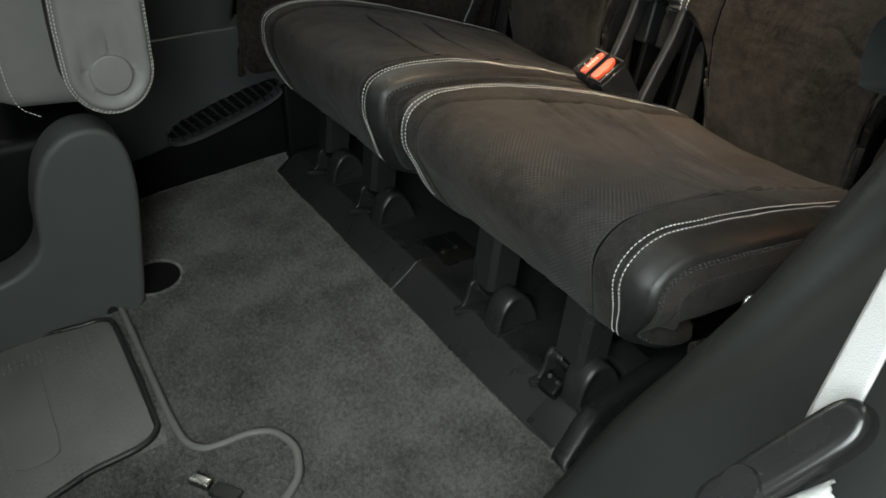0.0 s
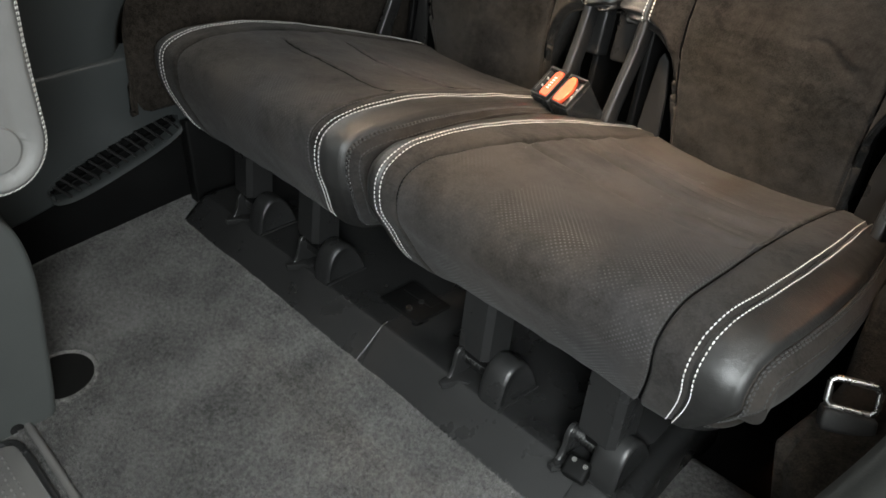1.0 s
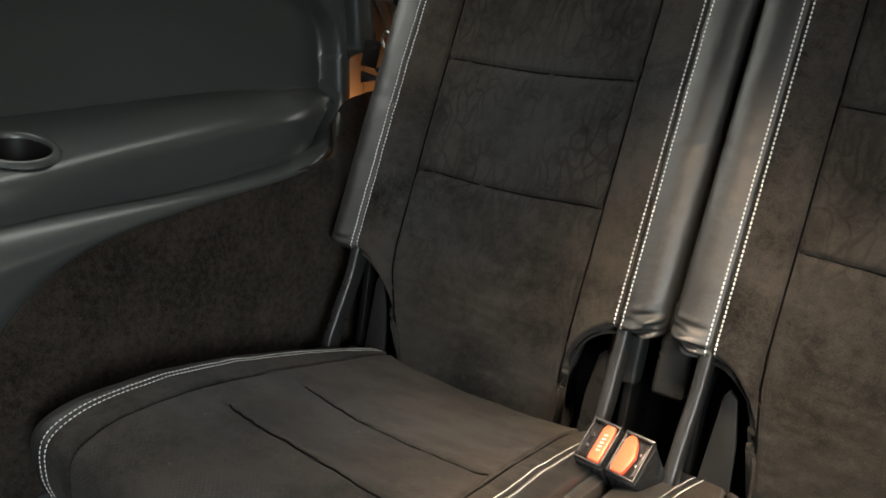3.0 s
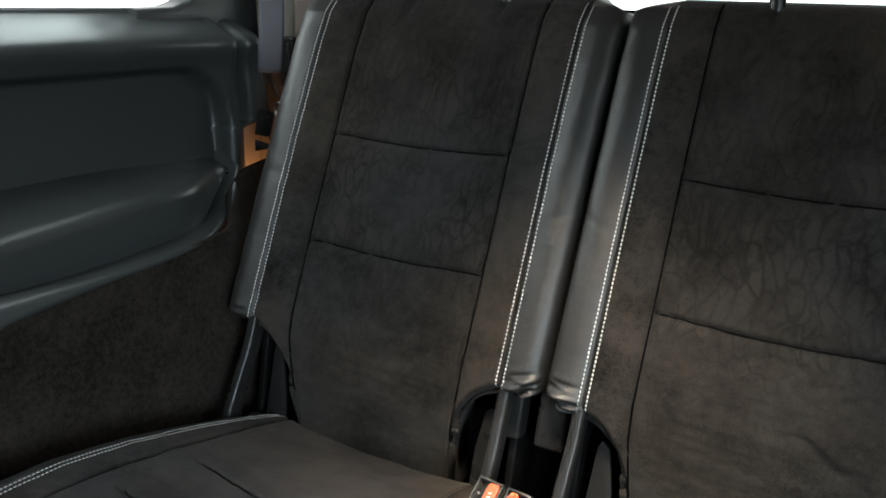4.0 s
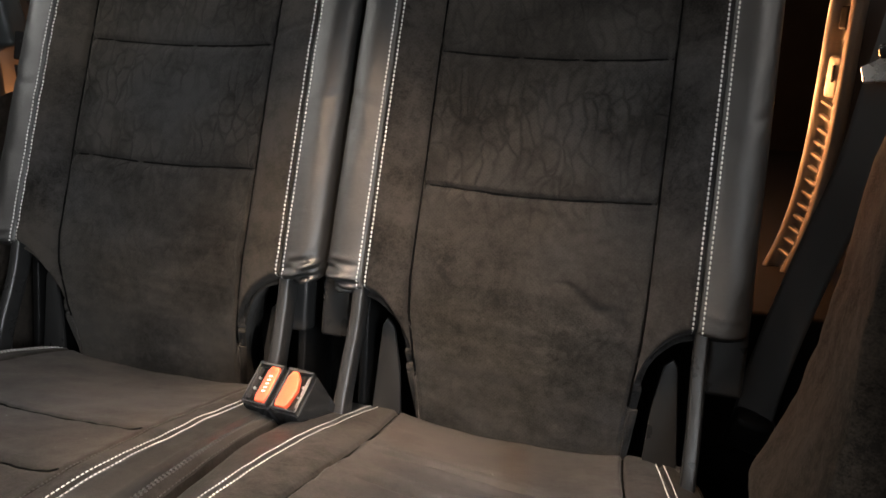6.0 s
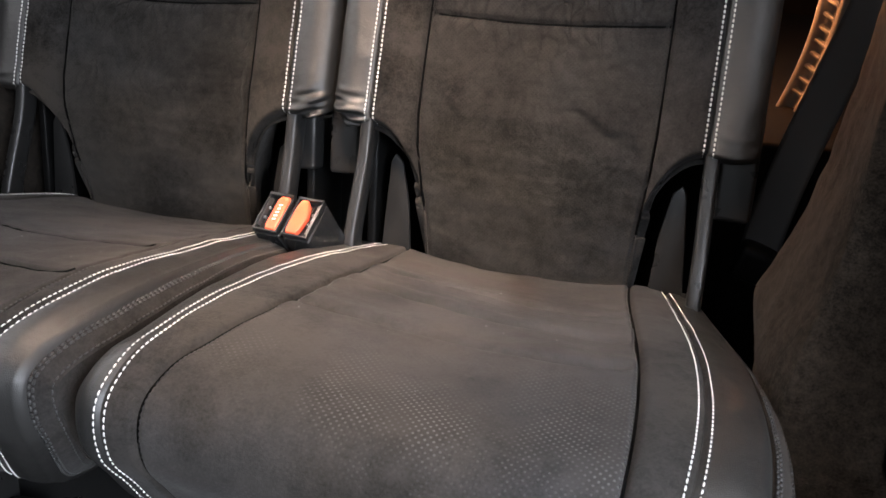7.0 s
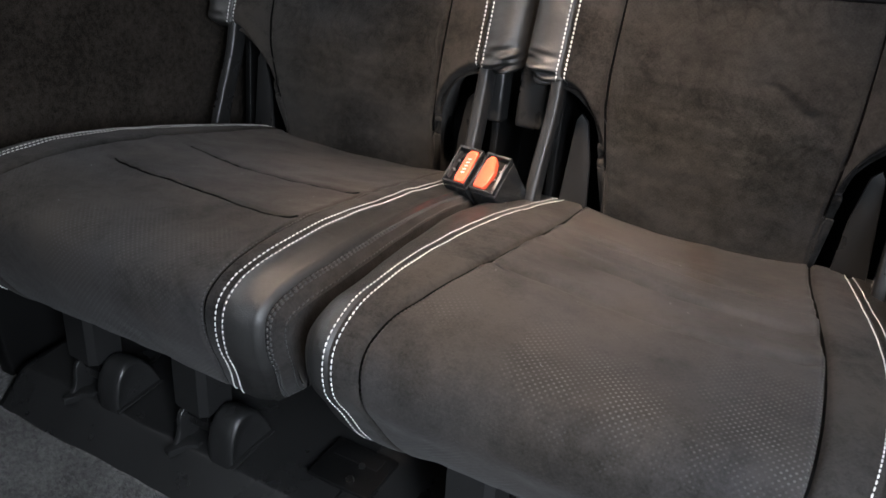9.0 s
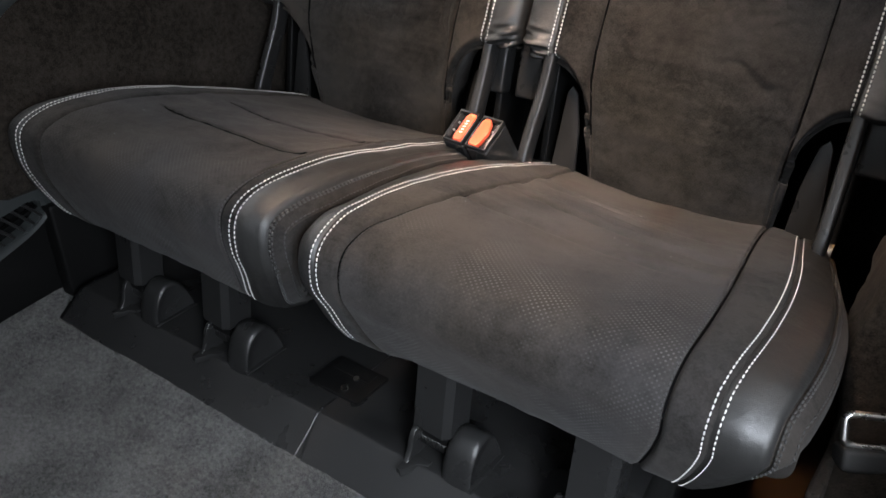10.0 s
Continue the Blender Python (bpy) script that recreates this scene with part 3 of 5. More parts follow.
def seat_cushion(c, seat):
    pan = part("cushion", rbox((0.38, 0.34, 0.030), pose(c.cx, 0.20, 0.165), 0.012), PLASTIC_DARK, seat, "black seat pan under suede and leather")
    steps = range(c.count)
    ts = sorted(set(list(np.linspace(0, 1, 40)) + [0.005, 0.01, 0.015, 0.02, 0.985, 0.99, 0.995, 0.98]))
    t2 = sorted(set(list(np.linspace(0, 1, 14)) + [0.02, 0.04, 0.06, 0.94, 0.96, 0.98]))
    sheet("centre_panel", lambda t, i: c.strip(2, t, i), ts, steps, SUEDE_HOLES, pan, "perforated charcoal suede panel", uvfn=lambda t, i: (c.strip(2, t, i)[0], c.S[i]))
    sheet("side_strip", lambda t, i: c.strip(1, t, i), t2, steps, SUEDE, pan, "plain charcoal suede strip")
    sheet("side_strip", lambda t, i: c.strip(3, t, i), t2, steps, SUEDE, pan, "plain charcoal suede strip")
    ws = [0, 0.03, 0.06, 0.1, 0.15, 0.22, 0.3, 0.4, 0.5, 0.6, 0.7, 0.8, 0.9, 1.0]
    r = np.random.default_rng(int(c.seed))
    fibres, ff = [], []
    for k in range(11):
        i, t, a = int(r.integers(40, 250)), float(r.uniform(0.05, 0.95)), float(r.uniform(0, 6.28))
        p, size = np.array(c.strip(2, t, i)), float(r.uniform(0.0004, 0.0010))
        d = np.array([math.cos(a), math.sin(a), 0.0]) * size
        n = np.array([0, c.N[i][0], c.N[i][1]])
        q = len(fibres)
        fibres += [p - d, p + n * 0.0008 + d[[1, 0, 2]] * 0.35, p + d, p + n * 0.0012]
        ff += [(q, q + 1, q + 3), (q + 1, q + 2, q + 3), (q, q + 3, q + 2)]
    mesh_part("lint", fibres, ff, BELT_LILAC, pan, "tiny pale lint specks", kind="stuff")
    for k in (2, 3):
        run = [c.at(c.lines[k][i], i) for i in range(6, c.count - 14, 5)]
        mesh_part("seam", *tube(run, 0.0016, 160, 6), SEAM_SHADE, pan, "dark sewn seam")
    for y0, t0, t1 in c.crosses if c.furrow < 0.5 else ():
        run = []
        for t in np.linspace(t0 + 0.04, t1 - 0.01, 30):
            yy = y0 + c.slant * (1 - t) + 0.0015 * math.sin(t * 9 + y0 * 40)
            i = int(np.argmin(np.abs(c.P[:c.count * 7 // 10, 0] - yy)))
            p = c.strip(2, t, i)
            run.append((p[0], p[1] + c.N[i][0] * 0.0034, p[2] + c.N[i][1] * 0.0034))
        mesh_part("seam", *tube(run, 0.0007 + 0.0004 * (1 - c.furrow), 90, 6), SEAM_SHADE, pan, "dark sewn seam")
    for k in (2, 3):
        line = [c.at(c.lines[k][i] + (0.0022 if k == 2 else -0.0022), i) for i in range(8, c.count - 14)]
        stitches("seam_thread", line, [(0, c.N[i][0], c.N[i][1]) for i in range(8, c.count - 14)], pan, THREAD_DARK, 0.0048, 0.0034, 0.0007)
    for sd in (-1, 1):
        seam = sd != c.inner or c.piped
        wl = [w * 0.66 for w in ws] if seam else ws
        sheet("leather_bolster", lambda w, i, sd=sd: c.around(sd, w, i), wl if sd > 0 else wl[::-1], steps, LEATHER, pan, "smooth black leather edge")
        if seam:
            we = [0.66, 0.675, 0.69, 0.71, 0.74, 0.78, 0.84, 0.90, 0.95, 1.0]
            sheet("edge_strip", lambda w, i, sd=sd: c.around(sd, w, i), we if sd > 0 else we[::-1], steps, SUEDE, pan, "dark suede strip sewn to the leather")
            for w in (0.715, 0.76):
                line = [c.around(sd, w, i) for i in range(12, c.count - 14)]
                out = [(sd * 0.7, c.N[i][0] * 0.7, c.N[i][1] * 0.7) for i in range(12, c.count - 14)]
                stitches("edge_stitching", line, out, pan, THREAD_DARK, 0.006, 0.0042, 0.0011)
        sheet("flank", lambda w, i, sd=sd: c.flank(sd, w, i), np.linspace(0, 1, 14) if sd > 0 else np.linspace(1, 0, 14), steps, SUEDE, pan, "dark suede side")
        for off in (-0.0048, 0.0048):
            stitches("stitching", *stitch_line(c, sd, off), pan)
        line = [c.around(sd, 0.95, i) for i in range(9, c.count - 14)]
        out = [(sd * 0.9, c.N[i][0] * 0.4, c.N[i][1] * 0.4) for i in range(9, c.count - 14)]
        stitches("edge_stitching", line, out, pan, THREAD_DARK, 0.006, 0.0045)
    return pan


SIDE_L = [(0.449, 0.216), (0.395, 0.237), (0.295, 0.270), (0.185, 0.306), (0.075, 0.336), (-0.006, 0.347), (-0.053, 0.346), (-0.087, 0.330), (-0.094, 0.289), (-0.082, 0.247), (-0.059, 0.202), (-0.031, 0.172), (0.006, 0.158)]
SIDE_M = [(0.447, 0.214), (0.392, 0.235), (0.292, 0.270), (0.182, 0.305), (0.070, 0.332), (-0.009, 0.341), (-0.053, 0.342), (-0.084, 0.324), (-0.091, 0.286), (-0.076, 0.250), (-0.055, 0.209), (-0.031, 0.178), (0.006, 0.163)]
SIDE_R = [(0.458, 0.202), (0.404, 0.222), (0.304, 0.251), (0.197, 0.284), (0.089, 0.308), (0.011, 0.317), (-0.030, 0.315), (-0.058, 0.295), (-0.066, 0.267), (-0.055, 0.231), (-0.036, 0.190), (-0.009, 0.165), (0.026, 0.155)]
LEFT = Cushion([(-0.483, -0.497, -0.493, -0.483, -0.480), (-0.440, -0.452, -0.445, -0.433, -0.431), (-0.424, -0.416, -0.402, -0.388, -0.386),
                (-0.085, -0.078, -0.062, -0.042, -0.044), (-0.046, -0.048, -0.032, -0.0155, -0.022), (0.008, 0.010, 0.026, 0.040, 0.036)],
               (0.0, 0.0, 0.0, -0.04, -0.050, -0.035), (SIDE_L, SIDE_L), ((0.049, 0.1, 1.0), (0.169, 0.12, 1.0)), 0.030, 2.0, 1, 0.25, True)
RIGHT = Cushion([(0.014, 0.016, 0.030, 0.046, 0.048), (0.079, 0.078, 0.081, 0.088, 0.090), (0.114, 0.127, 0.142, 0.134, 0.120),
                 (0.404, 0.412, 0.432, 0.447, 0.449), (0.4465, 0.4608, 0.4825, 0.4953, 0.4887), (0.500, 0.518, 0.546, 0.563, 0.555)],
                (0.004, 0.004, 0.010, -0.030, -0.033, -0.036), (SIDE_M, SIDE_R), ((0.110, 0.0, 1.0), (0.190, 0.1, 1.0), (0.275, 0.05, 0.9)), 0.0, 7.0, -1, 1.0, False)


# ---- backrests ----
MID_Z = [0.160, 0.200, 0.25, 0.30, 0.36, 0.40, 0.508, 0.667, 0.80, 0.852, 0.875, 0.884, 0.886]
MID_Y = [0.456, 0.454, 0.4515, 0.449, 0.452, 0.460, 0.507, 0.572, 0.632, 0.660, 0.680, 0.705, 0.74]
OUT_Z = [0.200, 0.30, 0.36, 0.40, 0.50, 0.667, 0.80, 0.852, 0.875, 0.884, 0.886]
OUT_Y = [0.440, 0.420, 0.422, 0.436, 0.479, 0.552, 0.613, 0.641, 0.664, 0.692, 0.73]


class Backrest:
    def __init__(self, cx, seed, inner, seam, stitch):
        self.cx, self.seed, self.inner = cx, seed, inner
        self.seam, self.stitch, self.edge, self.top = seam, stitch, stitch + 0.053, 0.886

    def low(self, x):
        """The lower rim: a tongue in the middle, an arch on each side."""
        a = abs(x)
        if a < self.seam:
            return 0.168
        if a >= self.stitch:
            return 0.378 + 0.10 * (a - self.stitch)
        f = (self.stitch - a) / (self.stitch - self.seam)
        return 0.378 - 0.105 * (1 - math.sqrt(max(0.0, 1 - f * f)))

    def height(self, x, v):
        z0 = self.low(x)
        if v <= 1:
            return z0 + (self.top - z0) * v
        return self.top

    def at(self, x, v):
        z = self.height(x, v)
        m = smooth01(0.115, 0.20, abs(x))
        y = np.interp(z, MID_Z, MID_Y) * (1 - m) + np.interp(z, OUT_Z, OUT_Y) * m
        d = 0.0055 * bell(abs(x) - self.seam, 0.0035) + 0.003 * bell(abs(x) - self.stitch, 0.004)
        if abs(x) < self.seam:
            sag = 0.012 * (x / 0.149) ** 2
            d += 0.0065 * (bell(z - 0.505 - sag * 0.5, 0.0042) + bell(z - 0.664 - sag * 0.5, 0.0042))
            d -= 0.005 * (1 - (x / 0.149) ** 2) * smooth01(0.40, 0.30, z)
            d += 0.0040 * bell(z - 0.40 + 0.03 * math.sin(x * 19 + self.seed), 0.010) * bell(x - 0.07, 0.06)
        else:
            d += 0.003 * bell(z - 0.683 - 0.35 * (abs(x) - self.seam), 0.004) * smooth01(self.stitch, self.stitch - 0.01, abs(x))
        crease = noise.noise((x * 24 + self.seed, z * 34, 2.0))
        if abs(x) < self.seam - 0.008:
            near = 0.25 + 0.75 * (bell(z - 0.475, 0.035) + bell(z - 0.600, 0.045) + bell(z - 0.73, 0.05)) * smooth01(0.40, 0.46, z)
            loops = noise.noise((x * 46 + self.seed * 3, z * 30 + 0.4 * math.sin(x * 60), 5.0))
            d += 0.0028 * near * max(0.0, 1 - 6 * abs(loops))
            lines = noise.noise((x * 9, z * 75 + 6 * x, self.seed + 2))
            d += 0.0012 * max(0.0, 1 - 5 * abs(lines)) * smooth01(0.48, 0.42, z) * smooth01(0.28, 0.36, z)
            if self.seed < 3:
                d += 0.0045 * bell(x + 0.138 - 0.45 * (0.49 - z), 0.006) * smooth01(0.35, 0.42, z) * smooth01(0.508, 0.48, z)
            if self.seed > 3:
                d += 0.0065 * bell(z - 0.404 + 0.30 * (x - 0.060) - 0.006 * math.sin((x - 0.035) * 90), 0.0045) * bell(x - 0.065, 0.035)
        d += 0.0022 * noise.noise((x * 9 + self.seed, z * 8, 0.4)) + 0.0016 * abs(crease) + 0.0008 * noise.noise((x * 55, z * 60, self.seed))
        for px in (-0.080, 0.077):
            d += 0.012 * bell(x - px - 0.10 * (z - 0.86), 0.0045) * smooth01(0.835, 0.872, z)
        rim = z - self.low(x)
        y += d + (0.022 * (1 - smooth01(0, 0.022, rim)) ** 2 if abs(x) > self.seam else 0.0)
        return (self.cx + x * self.narrow(z), y, z)

    def narrow(self, z):
        """The panel grows narrower towards its foot."""
        return 1 - 0.09 * smooth01(0.40, 0.23, z)

    def around(self, side, w, v):
        """The leather roll from the stitch line over the outer edge and back."""
        z0 = self.low(self.stitch) + 0.012 * min(w, 1.0) * (1 if side == self.inner else 0.3)
        z = z0 + (self.top - z0) * v - (0.02 * smooth01(0.86, 1.0, v) * w)
        y0 = np.interp(z, OUT_Z, OUT_Y)
        if w <= 1:
            x = self.stitch + (self.edge + 0.002 - self.stitch) * (1 - (1 - w) ** 1.5)
            y = y0 + 0.030 * w ** 9 + 0.003 * (1 - smooth01(0, 0.10, w)) - 0.005 * math.sin(math.pi * min(1, w * 1.3)) ** 2
            y += (self.at(side * self.stitch, v)[1] - y0 - 0.003) * (1 - w) ** 4 if v > 0.03 else 0
        else:
            x, y = self.edge + 0.002, y0 + 0.030 + 0.085 * (w - 1)
        low = smooth01(0.10, 0.0, v)
        fold = math.sin(v * 150 + 2.6 * math.sin(w * 3.4 + self.seed + side)) + 0.5 * math.sin(v * 290 + 3 * w + self.seed)
        y += low * (0.0085 if side == self.inner else 0.0015) * fold * math.sin(min(w, 1) * math.pi)
        y += 0.0016 * noise.noise((w * 2.2, z * 22, self.seed + side * 3)) + 0.004 * bell(z - 0.60 - 0.02 * w, 0.006) * min(w, 1.0) * 0.6
        y += 0.016 * (1 - smooth01(0, 0.018, z - z0)) ** 2
        return (self.cx + side * x, y, z)


def backrest(b, seat):
    base = part("backrest", rbox((0.44, 0.024, 0.58), pose(b.cx, 0.700, 0.560, -24, 0, 0), 0.010), PLASTIC_DARK, seat, "black shell behind the upholstery")
    vs = sorted(set([round(float(v), 5) for v in np.linspace(0, 1, 210)] + [0.004, 0.012, 0.02]))
    uvf = lambda x, v: (x, b.height(x, v) * 1.1)  # noqa: E731
    sheet("centre_panel", b.at, dense(-b.seam, b.seam, 44, (-b.seam, b.seam)), vs, SUEDE_BACK, base, "perforated charcoal suede panel scuffed by use", thick=0.012, uvfn=uvf)
    for sd in (-1, 1):
        xs = dense(b.seam + 0.0002, b.stitch, 14, (b.seam, b.stitch))
        sheet("side_strip", b.at, xs if sd > 0 else [-x for x in reversed(xs)], vs, SUEDE, base, "plain charcoal suede strip", thick=0.010)
        ws = [0, 0.04, 0.08, 0.14, 0.2, 0.3, 0.4, 0.5, 0.6, 0.7, 0.8, 0.9, 1.0, 1.3, 1.7, 2.0]
        sheet("leather_bolster", lambda w, v, sd=sd: b.around(sd, w, v), ws if sd > 0 else ws[::-1], vs, LEATHER, base, "smooth black leather bolster", thick=0.006)
        for off in (-0.0045, 0.0055):
            line, out = [], []
            for v in np.linspace(0.006, 0.985, 240):
                p = b.at(sd * (b.stitch + off), v) if off < 0 else b.around(sd, off / 0.075, v)
                line.append(p)
                out.append((sd * 0.1, -0.9, 0.4))
            stitches("stitching", line, out, base, r=0.0010)
    for sd in (-1, 1):
        mesh_part("seam", *tube([b.at(sd * b.seam, v) for v in np.linspace(0.01, 0.99, 80)], 0.0016, 160, 6), SEAM_SHADE, base, "dark sewn seam")
    for z0 in (0.505, 0.664):
        run = []
        for x in np.linspace(-b.seam + 0.003, b.seam - 0.003, 40):
            zz = z0 + 0.006 * (x / 0.149) ** 2
            run.append(b.at(x, (zz - b.low(x)) / (b.top - b.low(x))))
        mesh_part("seam", *tube(run, 0.0016, 90, 6), SEAM_SHADE, base, "dark sewn seam")
    for sd in (-1, 1):
        rim = [(a, b.low(a)) for a in np.linspace(b.stitch, b.seam + 0.0004, 26)] + [(b.seam, z) for z in np.linspace(0.27, 0.168, 14)]

        def lining(u, v, sd=sd, rim=rim):
            a, z = rim[int(v)]
            m = smooth01(0.115, 0.20, a)
            y = float(np.interp(z, MID_Z, MID_Y) * (1 - m) + np.interp(z, OUT_Z, OUT_Y) * m) + (0.016 if int(v) < 26 else 0.004)
            return (b.cx + sd * (a * b.narrow(z) - 0.010 * math.sin(u * 1.5)), y + 0.075 * u, z + 0.006 * u)

        us = np.linspace(0, 1, 7)
        sheet("arch_lining", lining, us if sd > 0 else us[::-1], range(40), SUEDE, base, "dark cloth turned round the rim", thick=0.003)
    part("lower_core", rbox((0.27, 0.05, 0.16), pose(b.cx, 0.495, 0.285, 4, 0, 0), 0.012), PLASTIC_DARK, base, "dark frame of the backrest")
    for dx in (-0.080, 0.077):
        sleeve = part("headrest_socket", rod((b.cx + dx, 0.700, 0.862), (b.cx + dx, 0.698, 0.890), 0.012, 0.010), PLASTIC_GLOSS, base, "black guide sleeve")
        part("headrest_post", rod((b.cx + dx, 0.699, 0.875), (b.cx + dx, 0.712, 1.02), 0.0055), STEEL_DARK, sleeve, "dark steel headrest post")
    return base


# ---- hinge brackets at the foot of the backrests ----
def recliner(cx, side, seat, wide=0.0085):
    """side points from the gap towards the middle of the seat."""
    base = part("recliner", rbox((0.012, 0.09, 0.20), pose(cx - side * 0.006, 0.505, 0.265, -10, 0, 0), 0.004), PLASTIC_DARK, seat, "black hinge cover")
    path = [(cx, 0.445, 0.400), (cx, 0.425, 0.345), (cx - side * 0.002, 0.395, 0.285), (cx - side * 0.002, 0.372, 0.235), (cx - side * 0.002, 0.362, 0.16)]
    P = spline(path, 24)

    def fn(u, v):
        p = P[int(v)]
        a = u * 2 * math.pi
        return (p[0] + wide * math.copysign(abs(math.cos(a)) ** 0.5, math.cos(a)), p[1] + 0.016 * math.copysign(abs(math.sin(a)) ** 0.5, math.sin(a)) + 0.012, p[2])

    sheet("bar", fn, np.linspace(0, 1, 25), range(24), PLASTIC, base, "rounded grey hinge bar")
    part("plate", prism([(0.0, 0.0), (0.046, 0.0), (0.040, 0.10), (0.030, 0.155), (0.020, 0.165), (0.014, 0.155)], 0.006,
                        Matrix.Translation((cx + side * 0.008, 0.448, 0.175)) @ Matrix.Scale(side, 4, (1, 0, 0)) @ pose(0, 0, 0, 82, 0, 0), 0.002), PLASTIC, base, "tapered cover plate")
    part("pivot", rod((cx - side * 0.012, 0.44, 0.20), (cx + side * 0.012, 0.44, 0.20), 0.014), STEEL_DARK, base, "steel pivot bolt")
    return base


# ---- double buckle ----
def double_buckle():
    base = thing("seat_belt_buckle", "black double seat belt buckle with red release buttons", "belt buckle", at=(0.008, 0.345, 0.22))
    m = pose(0.014, 0.319, 0.297, 34, 0, -5)
    for sd in (-1, 1):
        x0 = sd * 0.0205
        hull = [(-0.0185, -0.024), (-0.0165, -0.027), (0.0165, -0.027), (0.0185, -0.024), (0.0185, 0.026), (0.015, 0.029), (-0.015, 0.029), (-0.0185, 0.026)]
        body = part("housing", prism(hull, 0.088, m @ pose(x0, 0, -0.090), 0.003, 3), PLASTIC_GLOSS, base, "satin black housing")
        w, h0, h1, t = 0.0172, -0.0255, 0.0275, 0.0022
        part("slot_rim", join(rbox((t, h1 - h0, 0.008), m @ pose(x0 - w + t / 2, (h0 + h1) / 2, 0.001), 0.0009, 2), rbox((t, h1 - h0, 0.008), m @ pose(x0 + w - t / 2, (h0 + h1) / 2, 0.001), 0.0009, 2),
                              rbox((2 * w, t, 0.008), m @ pose(x0, h0 + t / 2, 0.001), 0.0009, 2), rbox((2 * w, t * 1.6, 0.010), m @ pose(x0, h1 - t / 2, 0.001), 0.0009, 2)),
             PLASTIC, body, "grey flared rim round the slot")
        at = 0.0062 if sd < 0 else -0.0052
        part("slot", rbox((0.010, 0.044, 0.002), m @ pose(x0 - sd * -0.0098, 0.001, -0.0012), 0.0006, 2), PLASTIC_DARK, body, "dark tongue slot")
        part("wedge", rbox((0.0045, 0.040, 0.006), m @ pose(x0 + sd * 0.0130, 0.001, 0.0008, 0, sd * 30, 0), 0.0012, 2), PLASTIC, body, "grey sloping guide")
        if sd < 0:
            out = [(-0.0060, -0.0225), (0.0060, -0.0225), (0.0078, -0.017), (0.0078, 0.018), (0.005, 0.0245), (-0.005, 0.0245), (-0.0078, 0.018), (-0.0078, -0.017)]
        else:
            out = [(-0.0072, -0.0225), (0.0060, -0.0225), (0.0085, -0.017), (0.0120, 0.002), (0.0075, 0.017), (0.002, 0.0245), (-0.005, 0.0245), (-0.0086, 0.016), (-0.0090, -0.017)]
        button = part("button", prism(out, 0.008, m @ pose(x0 + at, 0, -0.002), 0.0024, 4), RED, body, "red release button")
        if sd < 0:
            for k in range(5):
                part("mark", rbox((0.0045, 0.0020, 0.0008), m @ pose(x0 + at, -0.009 + 0.005 * k, 0.0062, 0, 0, 14), 0.0002, 1), THREAD, button, "pale moulded mark")
        for dy in (-0.006, 0.008):
            part("catch", rod(m @ Vector((x0 + sd * 0.0098, dy, -0.001)), m @ Vector((x0 + sd * 0.0098, dy, 0.0022)), 0.0016), STEEL, body, "steel catch")
    part("stalk", rbox((0.055, 0.012, 0.12), pose(0.008, 0.405, 0.205, 30, 0, 0), 0.004), PLASTIC_DARK, base, "stiff black stalk")
    return base


double_buckle()


# ---- plastic sill trim with the seat feet ----
TRIM = spline([(-0.082, -0.020), (-0.081, -0.012), (-0.079, -0.008)], 6).tolist() + spline([(-0.077, -0.006), (-0.056, 0.009), (-0.034, 0.0255)], 14).tolist() \
    + spline([(-0.031, 0.0278), (-0.028, 0.0294), (-0.024, 0.0300)], 8).tolist() + spline([(-0.020, 0.0300), (0.02, 0.0290), (0.08, 0.027), (0.20, 0.024), (0.42, 0.020)], 40).tolist()
NT = len(TRIM)


def trim_point(x, i):
    y, z = TRIM[int(i)]
    wave = 0.003 * math.sin(x * 17) * smooth01(20, 0, i) + 0.004 * smooth01(-0.36, -0.48, x) * smooth01(20, 0, i)
    step = 0.0020 * (1 - smooth01(0.0105, 0.0135, x - 0.010 * smooth01(-0.03, -0.08, y)))
    sag = 0.008 * smooth01(-0.02, 0.02, y) * bell(x - 0.09, 0.035) + 0.008 * smooth01(-0.02, 0.02, y) * bell(x - 0.30, 0.035)
    return (x, y + wave, z - step - sag)


trim = thing("sill_trim", "black grained plastic trim below the third-row seats", "plastic trim", at=(0, -0.02, 0.0))
sheet("panel", trim_point, dense(-0.50, 0.435, 90, (0.012, 0.022), 0.004), range(NT), PLASTIC, trim, "grained black plastic moulding", thick=0.004)
mesh_part("joint_ridge", *tube([(p[0], p[1] - 0.0004, p[2] + 0.0004) for p in (trim_point(0.0125 + 0.010 * smooth01(-0.03, -0.08, TRIM[i][1]), i) for i in range(6, 30, 2))], 0.0013, 40, 8), PLASTIC_GLOSS, trim, "rounded ridge along the joint")
part("clip_gap", prism([(-0.0295, -0.0255), (0.0295, -0.0255), (0.0295, 0.022), (0.025, 0.0265), (-0.0295, 0.0265)], 0.0010, pose(0.404, -0.0530, 0.0120, 36.5, 0, 0), 0), PLASTIC_DARK, trim, "dark joint line")
part("clip_plate", prism([(-0.0285, -0.0245), (0.0285, -0.0245), (0.0285, 0.0215), (0.0245, 0.0255), (-0.0285, 0.0255)], 0.0022, pose(0.404, -0.0530, 0.0120, 36.5, 0, 0), 0.0005), PLASTIC, trim, "square clip cover")
EDGE = spline([(0.456, -0.086, -0.006), (0.449, -0.062, 0.012), (0.441, -0.030, 0.034), (0.433, 0.010, 0.041), (0.427, 0.060, 0.046), (0.424, 0.115, 0.052), (0.422, 0.18, 0.055)], 40)


